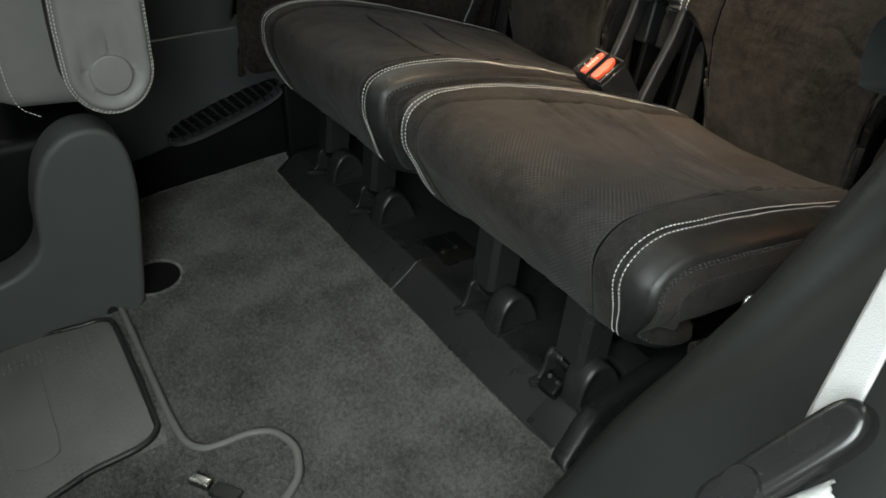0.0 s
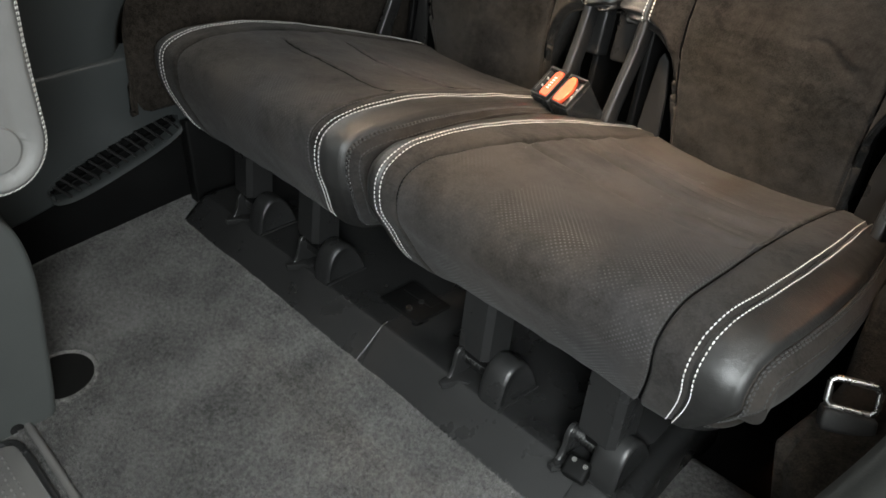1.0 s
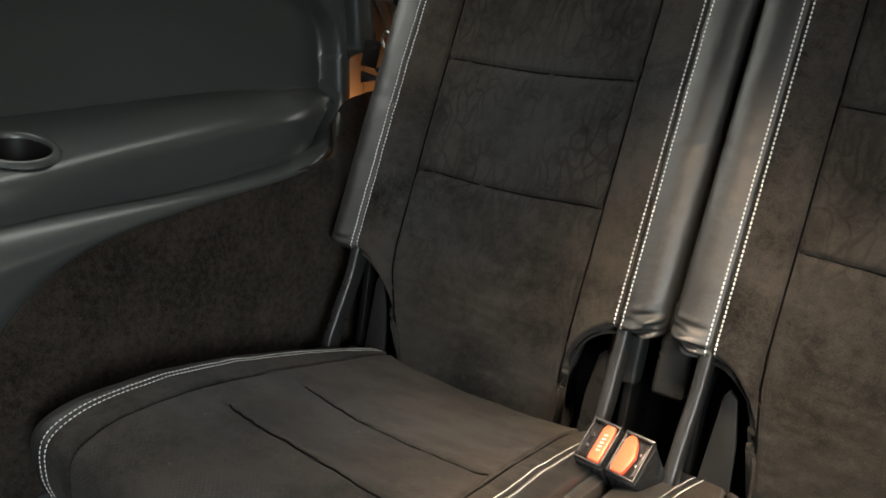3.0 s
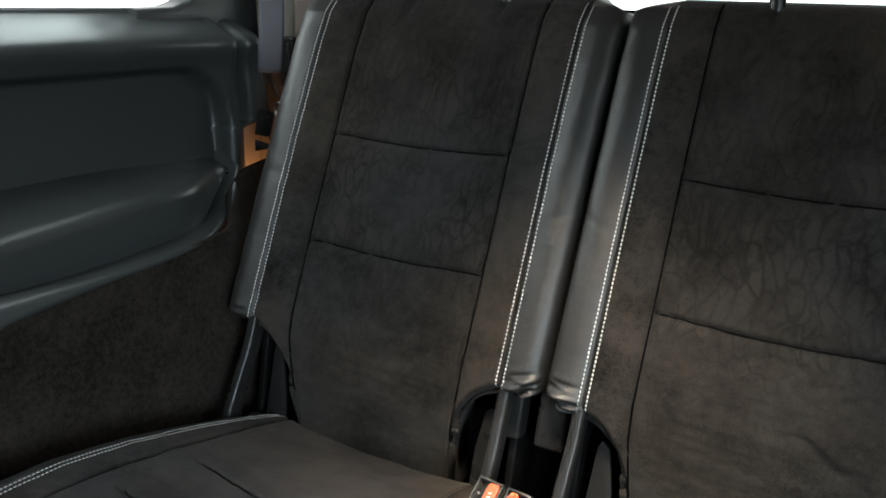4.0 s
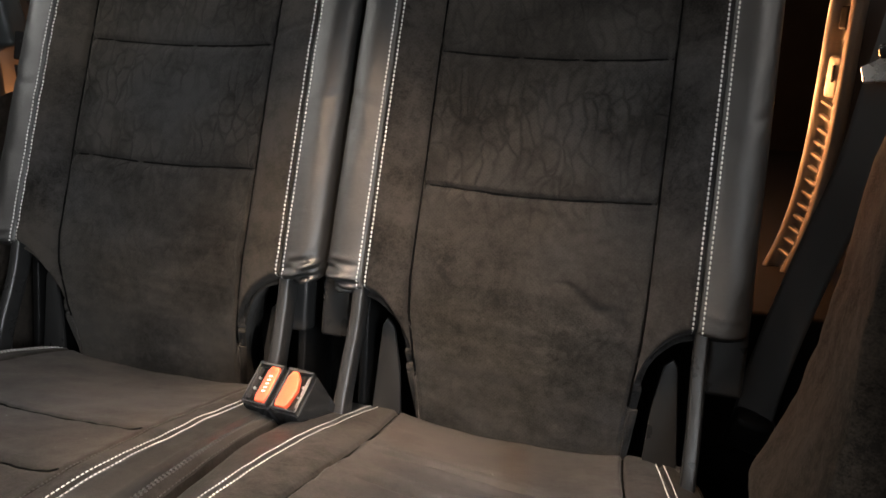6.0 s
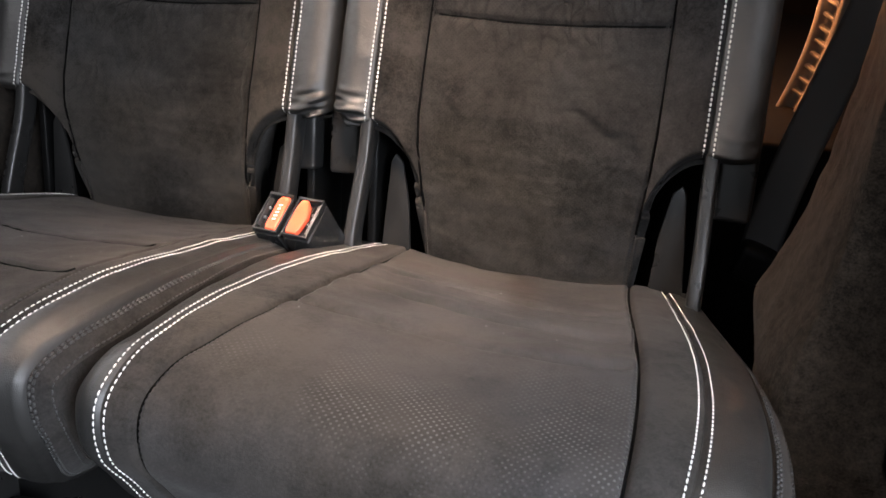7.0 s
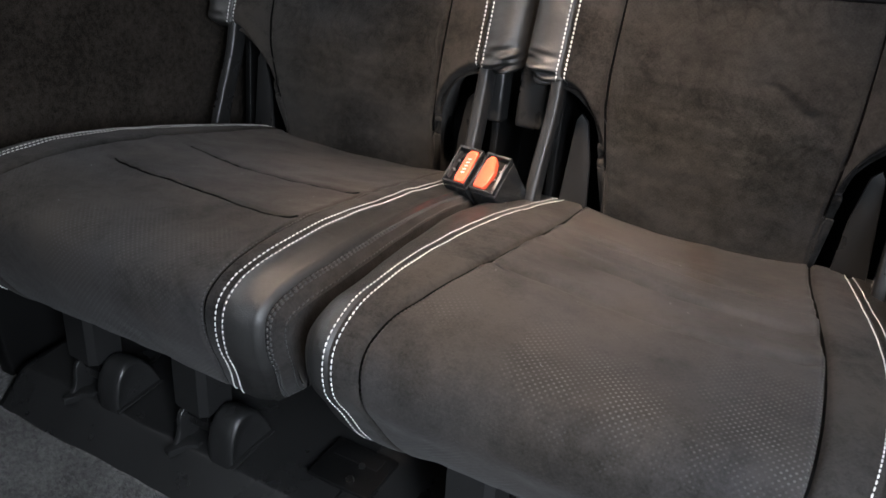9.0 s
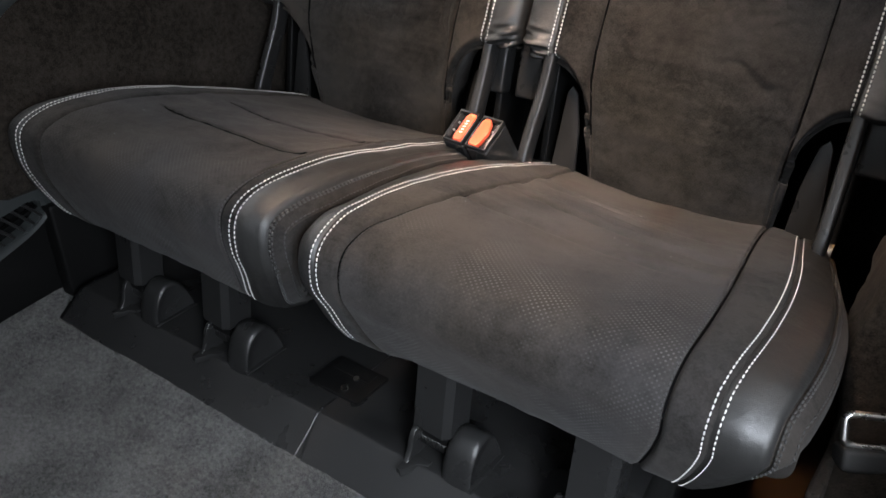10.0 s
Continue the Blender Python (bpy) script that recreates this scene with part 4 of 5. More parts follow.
def end_flange(u, v):
    p = EDGE[int(v)]
    dx, dz = [(-0.022, -0.012), (-0.020, -0.006), (-0.014, 0.000), (-0.006, 0.002), (0.004, 0.002), (0.009, -0.001), (0.012, -0.006), (0.013, -0.030), (0.013, -0.075)][int(u)]
    return (p[0] + dx, p[1], max(p[2] + dz, -0.03))


sheet("end_flange", end_flange, range(9), range(40), PLASTIC, trim, "raised rounded end of the trim", thick=0.003)
part("back_step", rbox((0.075, 0.05, 0.030), pose(0.388, 0.085, 0.032, 6, 0, -4), 0.008, 3), PLASTIC, trim, "raised step behind the hinge")


def foot_hump(x):
    """A hinge cover arched from front to back with a flat face towards x."""
    base = thing("hinge_cover", "rounded black plastic hinge cover on the sill trim", "hinge cover", "hinge covers", at=(x, 0.0, 0.02))
    arch = [(-0.032, 0.018), (-0.0305, 0.032), (-0.028, 0.048), (-0.022, 0.066), (-0.012, 0.080), (0.000, 0.0865), (0.012, 0.0855), (0.024, 0.076), (0.034, 0.060), (0.042, 0.040), (0.046, 0.018)]
    P = spline(arch, 36)
    C = np.array([0.006, 0.030])

    def fn(u, v):
        """u along the arch, v across from the slot to the flat face."""
        p = P[int(u)]
        off, k = [(-0.042, 0.60), (-0.041, 0.80), (-0.038, 0.92), (-0.032, 0.985), (-0.024, 1.0), (-0.012, 1.0), (-0.006, 0.990), (-0.003, 0.965), (-0.001, 0.93), (0.0, 0.885), (-0.0015, 0.84), (-0.002, 0.5), (-0.002, 0.02)][int(v)]
        q = C + (p - C) * k
        return (x + off, q[0], max(q[1], 0.016))

    sheet("cover", fn, range(36), range(13), PLASTIC, base)
    part("lip", rbox((0.006, 0.074, 0.003), pose(x + 0.001, 0.005, 0.0305), 0.001, 2), PLASTIC, base, "moulded line at the foot")
    return base


def foot_tab(x, wide):
    """A thin upright ear in front of the sprung pin; wide is the gap to the hinge cover."""
    base = thing("hinge_tab", "small black plastic hinge ear with a sprung pin", "hinge tab", "hinge tabs", at=(x, -0.02, 0.02))
    ear = spline([(-0.050, 0.0), (-0.034, 0.010), (-0.026, 0.024), (-0.024, 0.036), (-0.018, 0.046), (-0.008, 0.048), (0.004, 0.040), (0.016, 0.022), (0.022, 0.0)], 26)
    part("ear", prism([tuple(p) for p in ear], 0.007, Matrix.Translation((x - 0.0035, 0.0, 0.024)) @ pose(0, 0, 0, 90, 0, 90), 0.0018, 3), PLASTIC, base)
    part("foot", prism([(-0.004, -0.048), (0.004, -0.050), (0.014, -0.030), (0.026, -0.024), (0.026, -0.016), (-0.004, -0.016)], 0.010, pose(x, 0, 0.022), 0.002), PLASTIC, base)
    part("pin", rod((x, -0.002, 0.052), (x + wide, -0.002, 0.052), 0.0080), STEEL_DARK, base, "dull steel pin")
    for k in range(int((wide - 0.010) / 0.0042)):
        part("coil", rod((x + 0.007 + 0.0042 * k, -0.002, 0.052), (x + 0.0093 + 0.0042 * k, -0.002, 0.052), 0.0100, n=14), STEEL_DARK, base, "spring coil")
    return base


def seat_leg(x, w, seat):
    out = [(-w / 2, -0.022), (w / 2 - 0.008, -0.026), (w / 2, -0.018), (w / 2, 0.020), (-w / 2, 0.020)]
    base = part("leg", prism(out, 0.13, pose(x, 0.004, 0.074, -7, 0, 0), 0.003, 3), PLASTIC, seat, "flat black metal leg")
    part("knuckle", rod((x - w * 0.35, 0.0, 0.064), (x + w * 0.35, 0.0, 0.064), 0.011), PLASTIC_DARK, base)
    return base


for x, tab in ((-0.308, -0.388), (-0.118, -0.203), (0.243, 0.157), (0.420, 0.344)):
    foot_hump(x)
    foot_tab(tab, x - 0.040 - tab)
buckle_bit = thing("floor_lock", "small black lock with bright pins beside the hinge", "lock", at=(0.372, -0.035, 0.02))
part("block", rbox((0.030, 0.026, 0.018), pose(0.372, -0.034, 0.036, 30, 0, 8), 0.005, 3), PLASTIC_DARK, buckle_bit)
for dx in (-0.006, 0.010):
    part("pin", rod((0.372 + dx, -0.030, 0.044), (0.372 + dx, -0.034, 0.0485), 0.003, n=10), STEEL, buckle_bit, "bright pin")

latch = thing("floor_latch", "black recessed latch plate with a bright screw", "latch", at=(0.0, 0.03, 0.02))
part("plate", rbox((0.084, 0.066, 0.005), pose(0.006, 0.039, 0.0325, -2, 0, 0), 0.0015), PLASTIC_DARK, latch)
part("slot", rbox((0.06, 0.02, 0.004), pose(0.004, 0.055, 0.034, -2, 0, 0), 0.001), PLASTIC_DARK, latch)
part("screw", rod((0.015, 0.020, 0.034), (0.015, 0.019, 0.0385), 0.005, n=12), STEEL, latch, "bright screw head")
part("screw", rod((0.015, 0.044, 0.034), (0.015, 0.043, 0.0375), 0.004, n=12), STEEL_DARK, latch, "dull screw head")


def third_row_seat(label, c, b, bars, posts, legs):
    seat = thing("car_seat", label, "car seat", "third-row seats", at=(c.cx, 0.20, 0.03))
    seat_cushion(c, seat)
    backrest(b, seat)
    for x, sd in bars:
        recliner(x, sd, seat)
    for x in posts:
        part("frame_post", rbox((0.042, 0.03, 0.12), pose(x, 0.482, 0.362, -12, 0, 0), 0.006), PLASTIC, seat, "dark upright frame post")
    for x in legs:
        seat_leg(x, 0.050, seat)
    return seat


third_row_seat("charcoal suede car seat with black leather bolsters and pale twin stitching", LEFT, Backrest(-0.2645, 1.3, 1, 0.1525, 0.2175), ((-0.040, -1), (-0.484, 1)), (-0.044,), (-0.374, -0.184))
third_row_seat("charcoal suede car seat with creased backrest beside the wheel arch", RIGHT, Backrest(0.2705, 5.1, -1, 0.1445, 0.201), ((0.064, 1), (0.478, -1)), (0.020, 0.507), (0.182, 0.379))


# ---- left side trim ----
def side_trim(sx, name, label, front):
    """Side lining with armrest, felt cover and window sill; sx is -1 for the left side of the car, 1 for the other."""
    t = thing(name, label, "side trim", at=(sx * 0.62, 0.3, 0.0))

    def flip(fn):
        return (lambda u, v: (lambda p: (-sx * p[0], p[1], p[2]))(fn(u, v)))

    order = (lambda q: q) if sx < 0 else (lambda q: list(q)[::-1])
    inner = spline([(-0.556, -0.112, 0.20), (-0.556, -0.108, 0.29), (-0.556, -0.088, 0.356), (-0.556, -0.030, 0.424), (-0.556, 0.060, 0.474), (-0.560, 0.21, 0.489), (-0.568, 0.37, 0.492),
                    (-0.590, 0.465, 0.496), (-0.632, 0.540, 0.504), (-0.668, 0.592, 0.514), (-0.698, 0.634, 0.536), (-0.714, 0.657, 0.575), (-0.722, 0.666, 0.63), (-0.724, 0.668, 0.70)], 60)
    outer = spline([(-0.575, front, 0.26), (-0.575, front, 0.36), (-0.590, max(front, -0.50), 0.440), (-0.605, max(front * 0.8, -0.30), 0.487), (-0.618, max(front * 0.4, -0.10), 0.505), (-0.620, 0.172, 0.490),
                    (-0.622, 0.42, 0.500), (-0.662, 0.515, 0.503), (-0.692, 0.572, 0.518), (-0.728, 0.612, 0.548), (-0.754, 0.632, 0.60), (-0.772, 0.640, 0.66), (-0.782, 0.642, 0.72)], 60)

    def band(u, v):
        a, b = inner[int(v)], outer[int(v)]
        p = a + (b - a) * u
        return (p[0] + 0.014 * (1 - smooth01(40, 57, v)) * math.sin(math.pi * u) - (0.012 if u == 0 else 0), p[1], p[2])

    if sx < 0:
        sheet("pillar_panel", flip(band), order([0.0, 0.02, 0.06, 0.12, 0.2, 0.3, 0.45, 0.6, 0.75, 0.9, 1.0]), range(60), PLASTIC_SIDE, t, "smooth dark grey plastic frame", thick=0.004)

    def upper(u, v):
        y, z = u, v
        post = smooth01(0.632, 0.646, z) if sx < 0 else 0.0
        if u > 0.60:
            y = 0.60 + (u - 0.60) * (1 + 0.6 * post)
        inside = smooth01(1.08, 0.90, math.hypot(max(0, y - 0.535) / 0.105, max(0, z - 0.655) / 0.095))
        x = -0.716 - 0.032 * inside + 0.012 * bell(z - 0.785, 0.025)
        x -= 0.075 * smooth01(0.79, 0.845, z) ** 1.5
        x -= 0.09 * smooth01(0.665 + 0.080 * post, 0.725 + 0.075 * post, y + 0.25 * post * (z - 0.65)) ** 2
        x += 0.008 * bell(y - 0.652, 0.02) - 0.035 * post * bell(y + 0.12 * (z - 0.65) - 0.692, 0.013)
        return (x, y, z)

    sheet("upper_panel", flip(upper), order(dense(front, 0.725, 100, (0.62, 0.66, 0.70), 0.012)), dense(0.52, 0.848, 60, (0.757,), 0.012), PLASTIC_SIDE, t, "dark grey panel with a shallow recess", thick=0.004)
    cup = (-0.660, 0.035)

    @functools.lru_cache(None)
    def arm_section(y):
        tip = smooth01(0.36, 0.612, y)
        lo = np.interp(y, [-0.8, -0.05, 0.172, 0.43, 0.50, 0.56, 0.592, 0.612], [0.51, 0.503, 0.487, 0.498, 0.502, 0.515, 0.535, 0.562])
        hi = 0.560 + 0.05 * (y - 0.05) - 0.010 * tip
        face = -0.612 - 0.085 * tip ** 2 + 0.012 * bell(y, 0.09)
        sec = [(-0.70, lo + 0.01), (face - 0.010, lo), (face, lo + 0.012), (face + 0.003, lo + 0.45 * (hi - lo)), (face + 0.001, hi - 0.018), (face - 0.004, hi - 0.007), (face - 0.014, hi),
               (face - 0.03, hi + 0.005), (min(-0.70, face - 0.045), max(hi + 0.018, 0.583) - 0.010 * tip), (min(-0.745, face - 0.075), 0.598 - 0.014 * tip)]
        return spline(sec, 73)

    def arm(u, v):
        p = arm_section(v)[int(round(u * 72))]
        return (p[0], v, p[1])

    us, vs = list(np.linspace(0, 1, 73)), dense(front, 0.6115, 110)
    pts = [flip(arm)(u, v) for v in vs for u in us]
    nu, faces = len(us), []
    for j in range(len(vs) - 1):
        for i in range(nu - 1):
            q = [j * nu + i, j * nu + i + 1, (j + 1) * nu + i + 1, (j + 1) * nu + i]
            c = np.mean([pts[k] for k in q], axis=0)
            if math.hypot(-sx * c[0] - cup[0], c[1] - cup[1]) < 0.0425 and c[2] > 0.556:
                continue
            faces.append(tuple(q) if sx < 0 else tuple(reversed(q)))
    rest = mesh_part("armrest", pts, faces, PLASTIC_SIDE, t, "padded dark grey armrest")
    if front < -0.1:
        def ring(r, up):
            """A circle on the sloping top of the armrest."""
            w = np.linspace(0, 2 * math.pi, 41)[:-1]
            return [(-sx * (cup[0] + r * math.cos(a)), cup[1] + r * math.sin(a), 0.5765 - 0.24 * r * math.cos(a) + up) for a in w]

        def lathe(rows):
            vv = [q for r, up in rows for q in ring(r, up)]
            return vv, [(j * 40 + k, j * 40 + (k + 1) % 40, (j + 1) * 40 + (k + 1) % 40, (j + 1) * 40 + k) for j in range(len(rows) - 1) for k in range(40)]

        mesh_part("cup_rim", *lathe(((0.0385, -0.004), (0.0390, 0.001), (0.0405, 0.0028), (0.0435, 0.0032), (0.0460, 0.0020), (0.0480, -0.004))), PLASTIC_SIDE, rest, "raised rim of the cup holder")
        mesh_part("cup_well", *lathe(((0.0388, -0.002), (0.037, -0.02), (0.035, -0.055), (0.033, -0.062), (0.001, -0.062))), PLASTIC_DARK, rest, "dark cup well")
    return t, flip, order, inner


LT, LFLIP, LORDER, ARC = side_trim(-1, "side_trim", "dark grey side lining with an armrest and cup holder", -0.95)
RT, RFLIP, RORDER, _ = side_trim(1, "side_trim", "dark side lining with an armrest behind the door opening", 0.06)


def felt_cover(u, v):
    """Felt panel inside the arc; u runs along the car, v up."""
    y = u
    top = min(np.interp(y, ARC[:, 1], ARC[:, 2]) + 0.012 * smooth01(0.52, 0.57, y), np.interp(y, [0.5, 0.54, 0.60, 0.64, 0.67, 0.73, 0.95], [0.51, 0.520, 0.532, 0.549, 0.560, 0.568, 0.50]))
    z0 = 0.193 - 0.19 * smooth01(0.0, 0.05, y) + 0.05 * smooth01(-0.080, -0.119, y) ** 2
    z0 = min(z0, top - 0.004)
    z = z0 + (top + 0.004 - z0) * v
    x = -0.560 - 0.02 * smooth01(0.25, 0.5, z) * smooth01(0.2, 0.5, y) + 0.010 * math.sin(math.pi * v)
    x -= 0.122 * smooth01(0.48, 0.63, y) * smooth01(0.3, 0.58, z)
    x += 0.026 * smooth01(0.05, -0.02, y) * smooth01(0.38, 0.28, z) + 0.0025 * noise.noise((y * 14, z * 14, 3))
    return (x, y, z)


sheet("felt_cover", felt_cover, dense(-0.119, 0.95, 90, (-0.11, 0.0), 0.01), np.linspace(0, 1, 40), FELT, LT, "brown-black felt wheel arch cover", thick=0.008)


def vent_panel(u, v):
    y = u
    low = np.interp(y, [-0.95, -0.31, -0.02, 0.06], [-0.06, 0.050, 0.128, 0.155])
    z = low + (0.306 - low) * v
    x = -0.548 - 0.030 * smooth01(0.06, 0.0, v) + 0.008 * math.sin(math.pi * v) - 0.018 * smooth01(0.90, 1.0, v) - 0.03 * smooth01(0.0, 0.05, y)
    return (x, y, z)


VC, VA = (-0.150, 0.126), math.atan2(0.069, 0.233)


def in_vent(y, z, grow=0.0):
    a, b = (y - VC[0]) * math.cos(VA) + (z - VC[1]) * math.sin(VA), -(y - VC[0]) * math.sin(VA) + (z - VC[1]) * math.cos(VA)
    return abs(a / (0.124 + grow)) ** 3.2 + abs(b / (0.026 + grow)) ** 3.2 < 1


us, vs = dense(-0.95, 0.055, 170), np.linspace(0, 1, 90)
pts = [vent_panel(u, v) for v in vs for u in us]
nu = len(us)
quads = []
for j in range(len(vs) - 1):
    for i in range(nu - 1):
        q = (j * nu + i, j * nu + i + 1, (j + 1) * nu + i + 1, (j + 1) * nu + i)
        c = np.mean([pts[k] for k in q], axis=0)
        if not in_vent(c[1], c[2]):
            quads.append(q)
mesh_part("vent_panel", pts, quads, PLASTIC_SIDE, LT, "dark grey lower panel round the air vent")


def vent_frame(u, v):
    w = 2 * math.pi * u
    r = (0.0, 0.002, 0.004, 0.004, 0.0)[int(v)]
    d = (0.010, 0.0085, 0.007, -0.004, -0.022)[int(v)]
    g = (0.006, 0.005, 0.002, -0.001, -0.002)[int(v)]
    ca, sa = math.cos(w), math.sin(w)
    a = (0.124 + g) * math.copysign(abs(ca) ** 0.62, ca)
    b = (0.026 + g) * math.copysign(abs(sa) ** 0.62, sa)
    return (-0.5495 + d - 0.002, VC[0] + a * math.cos(VA) - b * math.sin(VA), VC[1] + a * math.sin(VA) + b * math.cos(VA))


sheet("vent_surround", vent_frame, np.linspace(0, 1, 65), range(5), PLASTIC_SIDE, LT, "smooth rim of the vent")
grille = part("vent_grille", rbox((0.004, 0.25, 0.055), pose(-0.572, VC[0], VC[1], math.degrees(VA), 0, 0), 0.001), PLASTIC_DARK, LT, "black slotted air vent")
vm = Matrix.Translation((-0.552, VC[0], VC[1])) @ pose(0, 0, 0, math.degrees(VA), 0, 0)
part("slat", rbox((0.010, 0.236, 0.0035), vm @ pose(-0.002, 0, 0.0), 0.001, 2), PLASTIC_DARK, grille)
for k in range(13):
    part("slat", rbox((0.014, 0.0045, 0.046), vm @ pose(-0.003, -0.108 + 0.018 * k, 0.0, 24, 0, 0), 0.0012, 2), PLASTIC, grille)
part("kick_panel", rbox((0.03, 1.0, 0.34), pose(-0.585, -0.43, 0.01), 0.006), PLASTIC_DARK, LT, "black kick panel above the carpet")
part("kick_panel", rbox((0.03, 0.50, 0.20), pose(-0.545, 0.22, 0.06), 0.006), PLASTIC_DARK, LT, "black panel under the seat")


# ---- far left corner: belt and boot trim ----
def boot_pillar(sx, label):
    t = thing("boot_trim", label, "boot trim", "boot side linings", at=(sx * 0.70, 1.1, 0.0))

    def fn(u, v):
        z = v
        y = 0.765 + 0.85 * u
        x = 0.735 - (0.10 if sx < 0 else 0.0) * smooth01(0.25, 0.0, u) * smooth01(0.78, 0.55, z) + 0.02 * smooth01(0.6, 1.1, z)
        return (sx * (x + 0.004 * noise.noise((y * 5, z * 5, 1))), y, z)

    us = np.linspace(0, 1, 40)
    # shade is in the colour: right lining near black, left pale for its lamp
    sheet("panel", fn, us if sx < 0 else us[::-1], np.linspace(0.0, 1.20, 50), BOOT_PLASTIC if sx < 0 else UNLIT_BOOT_CLOTH, t, "smooth boot lining", thick=0.006)
    part("edge", rbox((0.10, 0.012, 1.1), pose(sx * 0.685 + sx * 0.05, 0.80, 0.58), 0.004), VENT_TRIM if sx < 0 else UNLIT_BOOT_CLOTH, t, "rounded front edge")
    if sx < 0:
        # pale panel put where it catches the hidden left lamp
        part("front_return", rbox((0.012, 0.20, 0.17), pose(-0.796, 0.735, 0.605, 0, 0, -4), 0.004), VENT_TRIM, t, "pale return of the lining behind the side trim")
    return t


boot_pillar(-1, "smooth boot side lining, coloured near black where unlit, pale where lamp-lit")
boot_pillar(1, "smooth boot side lining, coloured near black where unlit, pale where lamp-lit")

lb = thing("seat_belt", "lilac grey seat belt hanging beside the backrest", "seat belt", "third-row belts", at=(-0.70, 0.735, 0.60))
strap("webbing", [(-0.688, 0.735, 1.20), (-0.686, 0.735, 0.95), (-0.684, 0.733, 0.84), (-0.686, 0.728, 0.77), (-0.688, 0.728, 0.735)], 0.046, (0.80, 0.60, 0), BELT_LILAC, lb, "lilac grey webbing")
part("tongue", rbox((0.030, 0.008, 0.05), pose(-0.700, 0.720, 0.640, 0, 12, 35), 0.003), PLASTIC_GLOSS, lb, "black belt tongue")
for k, (yy, zz, ry) in enumerate(((0.715, 0.598, 80), (0.722, 0.622, 35))):
    part("hook", prism([(-0.022, -0.010), (0.022, 0.0), (-0.022, 0.012)], 0.010, pose(-0.690 + 0.03 * k, yy, zz, 90, ry - 80, 20), 0.003), PLASTIC_GLOSS, lb, "black belt hook")
ring = [(-0.664 + 0.011 * math.cos(w), 0.722, 0.668 + 0.014 * math.sin(w)) for w in np.linspace(0, 2 * math.pi, 25)]
mesh_part("ring", *tube(ring, 0.003, 48, 8), STEEL, lb, "bright ring")
slot = thing("belt_slot", "black belt exit slot in the pillar", "belt slot", at=(-0.72, 0.757, 0.74))
part("bezel", rbox((0.030, 0.014, 0.075), pose(-0.655, 0.748, 0.765), 0.007, 4), PLASTIC_DARK, slot)
part("slot", rbox((0.012, 0.004, 0.052), pose(-0.655, 0.7400, 0.765), 0.0015), PLASTIC_GLOSS, slot)


# ---- wheel arch, vent and belt on the other side ----
def arch_felt(u, v):
    y = u
    top = 0.250 + 0.44 * smooth01(0.10, 0.34, y)
    z = -0.05 + (top + 0.05) * v
    lean = np.interp(z, [0.0, 0.10, 0.18, 0.26, 0.35, 0.42, 0.53, 0.60, 0.70], [0.562, 0.560, 0.553, 0.541, 0.571, 0.586, 0.598, 0.606, 0.626])
    x = lean + 0.020 * smooth01(0.25, 0.05, y) + 0.10 * smooth01(0.02, -0.13, y) ** 2
    x += 0.07 * smooth01(top - 0.035, top, z) ** 2 * (1 - 0.6 * smooth01(0.2, 0.35, y)) + 0.12 * smooth01(0.38, 0.60, y)
    x += 0.004 * noise.noise((y * 13, z * 13, 8)) + 0.002 * noise.noise((y * 40, z * 40, 2))
    return (x, y, z)


arch = thing("wheel_arch_cover", "brown-black felt covering over the wheel arch", "felt cover", at=(0.6, 0.25, -0.02))
sheet("felt", arch_felt, dense(-0.14, 0.60, 90)[::-1], np.linspace(0, 1, 90), FELT, arch, thick=0.006)

part("flap", rbox((0.012, 0.11, 0.07), pose(0.578, 0.015, 0.196, -8, -14, 0), 0.005, 3), FELT, arch, "folded felt flap")
part("fastener", rod((0.560, 0.24, 0.16), (0.550, 0.24, 0.16), 0.009, 0.007), PLASTIC_DARK, arch, "black push fastener")
anchor = thing("belt_anchor", "bright metal belt loop standing on the felt", "belt anchor", at=(0.59, 0.035, 0.25))
am = Matrix.Translation((0.592, 0.036, 0.262)) @ pose(0, 0, 0, 62, 0, 25)
loop = [(0.020, -0.009), (0.020, 0.009), (0.016, 0.013), (-0.016, 0.013), (-0.020, 0.009), (-0.020, -0.009), (-0.016, -0.013), (0.016, -0.013), (0.020, -0.009)]
P = [am @ Vector((x, y, 0)) for x, y in loop]
for a, b in zip(P, P[1:]):
    part("wire", rod(a, b, 0.0032, n=10), STEEL, anchor, "polished wire")
part("stub", rbox((0.045, 0.020, 0.03), am @ pose(0, -0.024, -0.004), 0.005), BELT, anchor, "dark webbing stub")

CURVE = spline([(0.612, 0.76, 0.78), (0.610, 0.76, 0.70), (0.609, 0.76, 0.62), (0.607, 0.76, 0.55), (0.600, 0.76, 0.47), (0.588, 0.76, 0.41), (0.572, 0.76, 0.36), (0.558, 0.76, 0.32)], 80)
vent = thing("pillar_vent", "curved ribbed vent strip in warm lamp light", "air vent", at=(0.60, 0.765, 0.40))


def vent_strip(u, v):
    p = CURVE[int(v)]
    a = [(-0.018, 0.006), (-0.018, -0.006), (-0.015, -0.010), (-0.012, -0.006), (-0.011, 0.004), (0.011, 0.004), (0.012, -0.006), (0.015, -0.011), (0.020, -0.007), (0.021, 0.008)][int(u)]
    return (p[0] + a[0] * 0.75 + a[1] * 0.65, p[1] - a[0] * 0.65 + a[1] * 0.75, p[2])


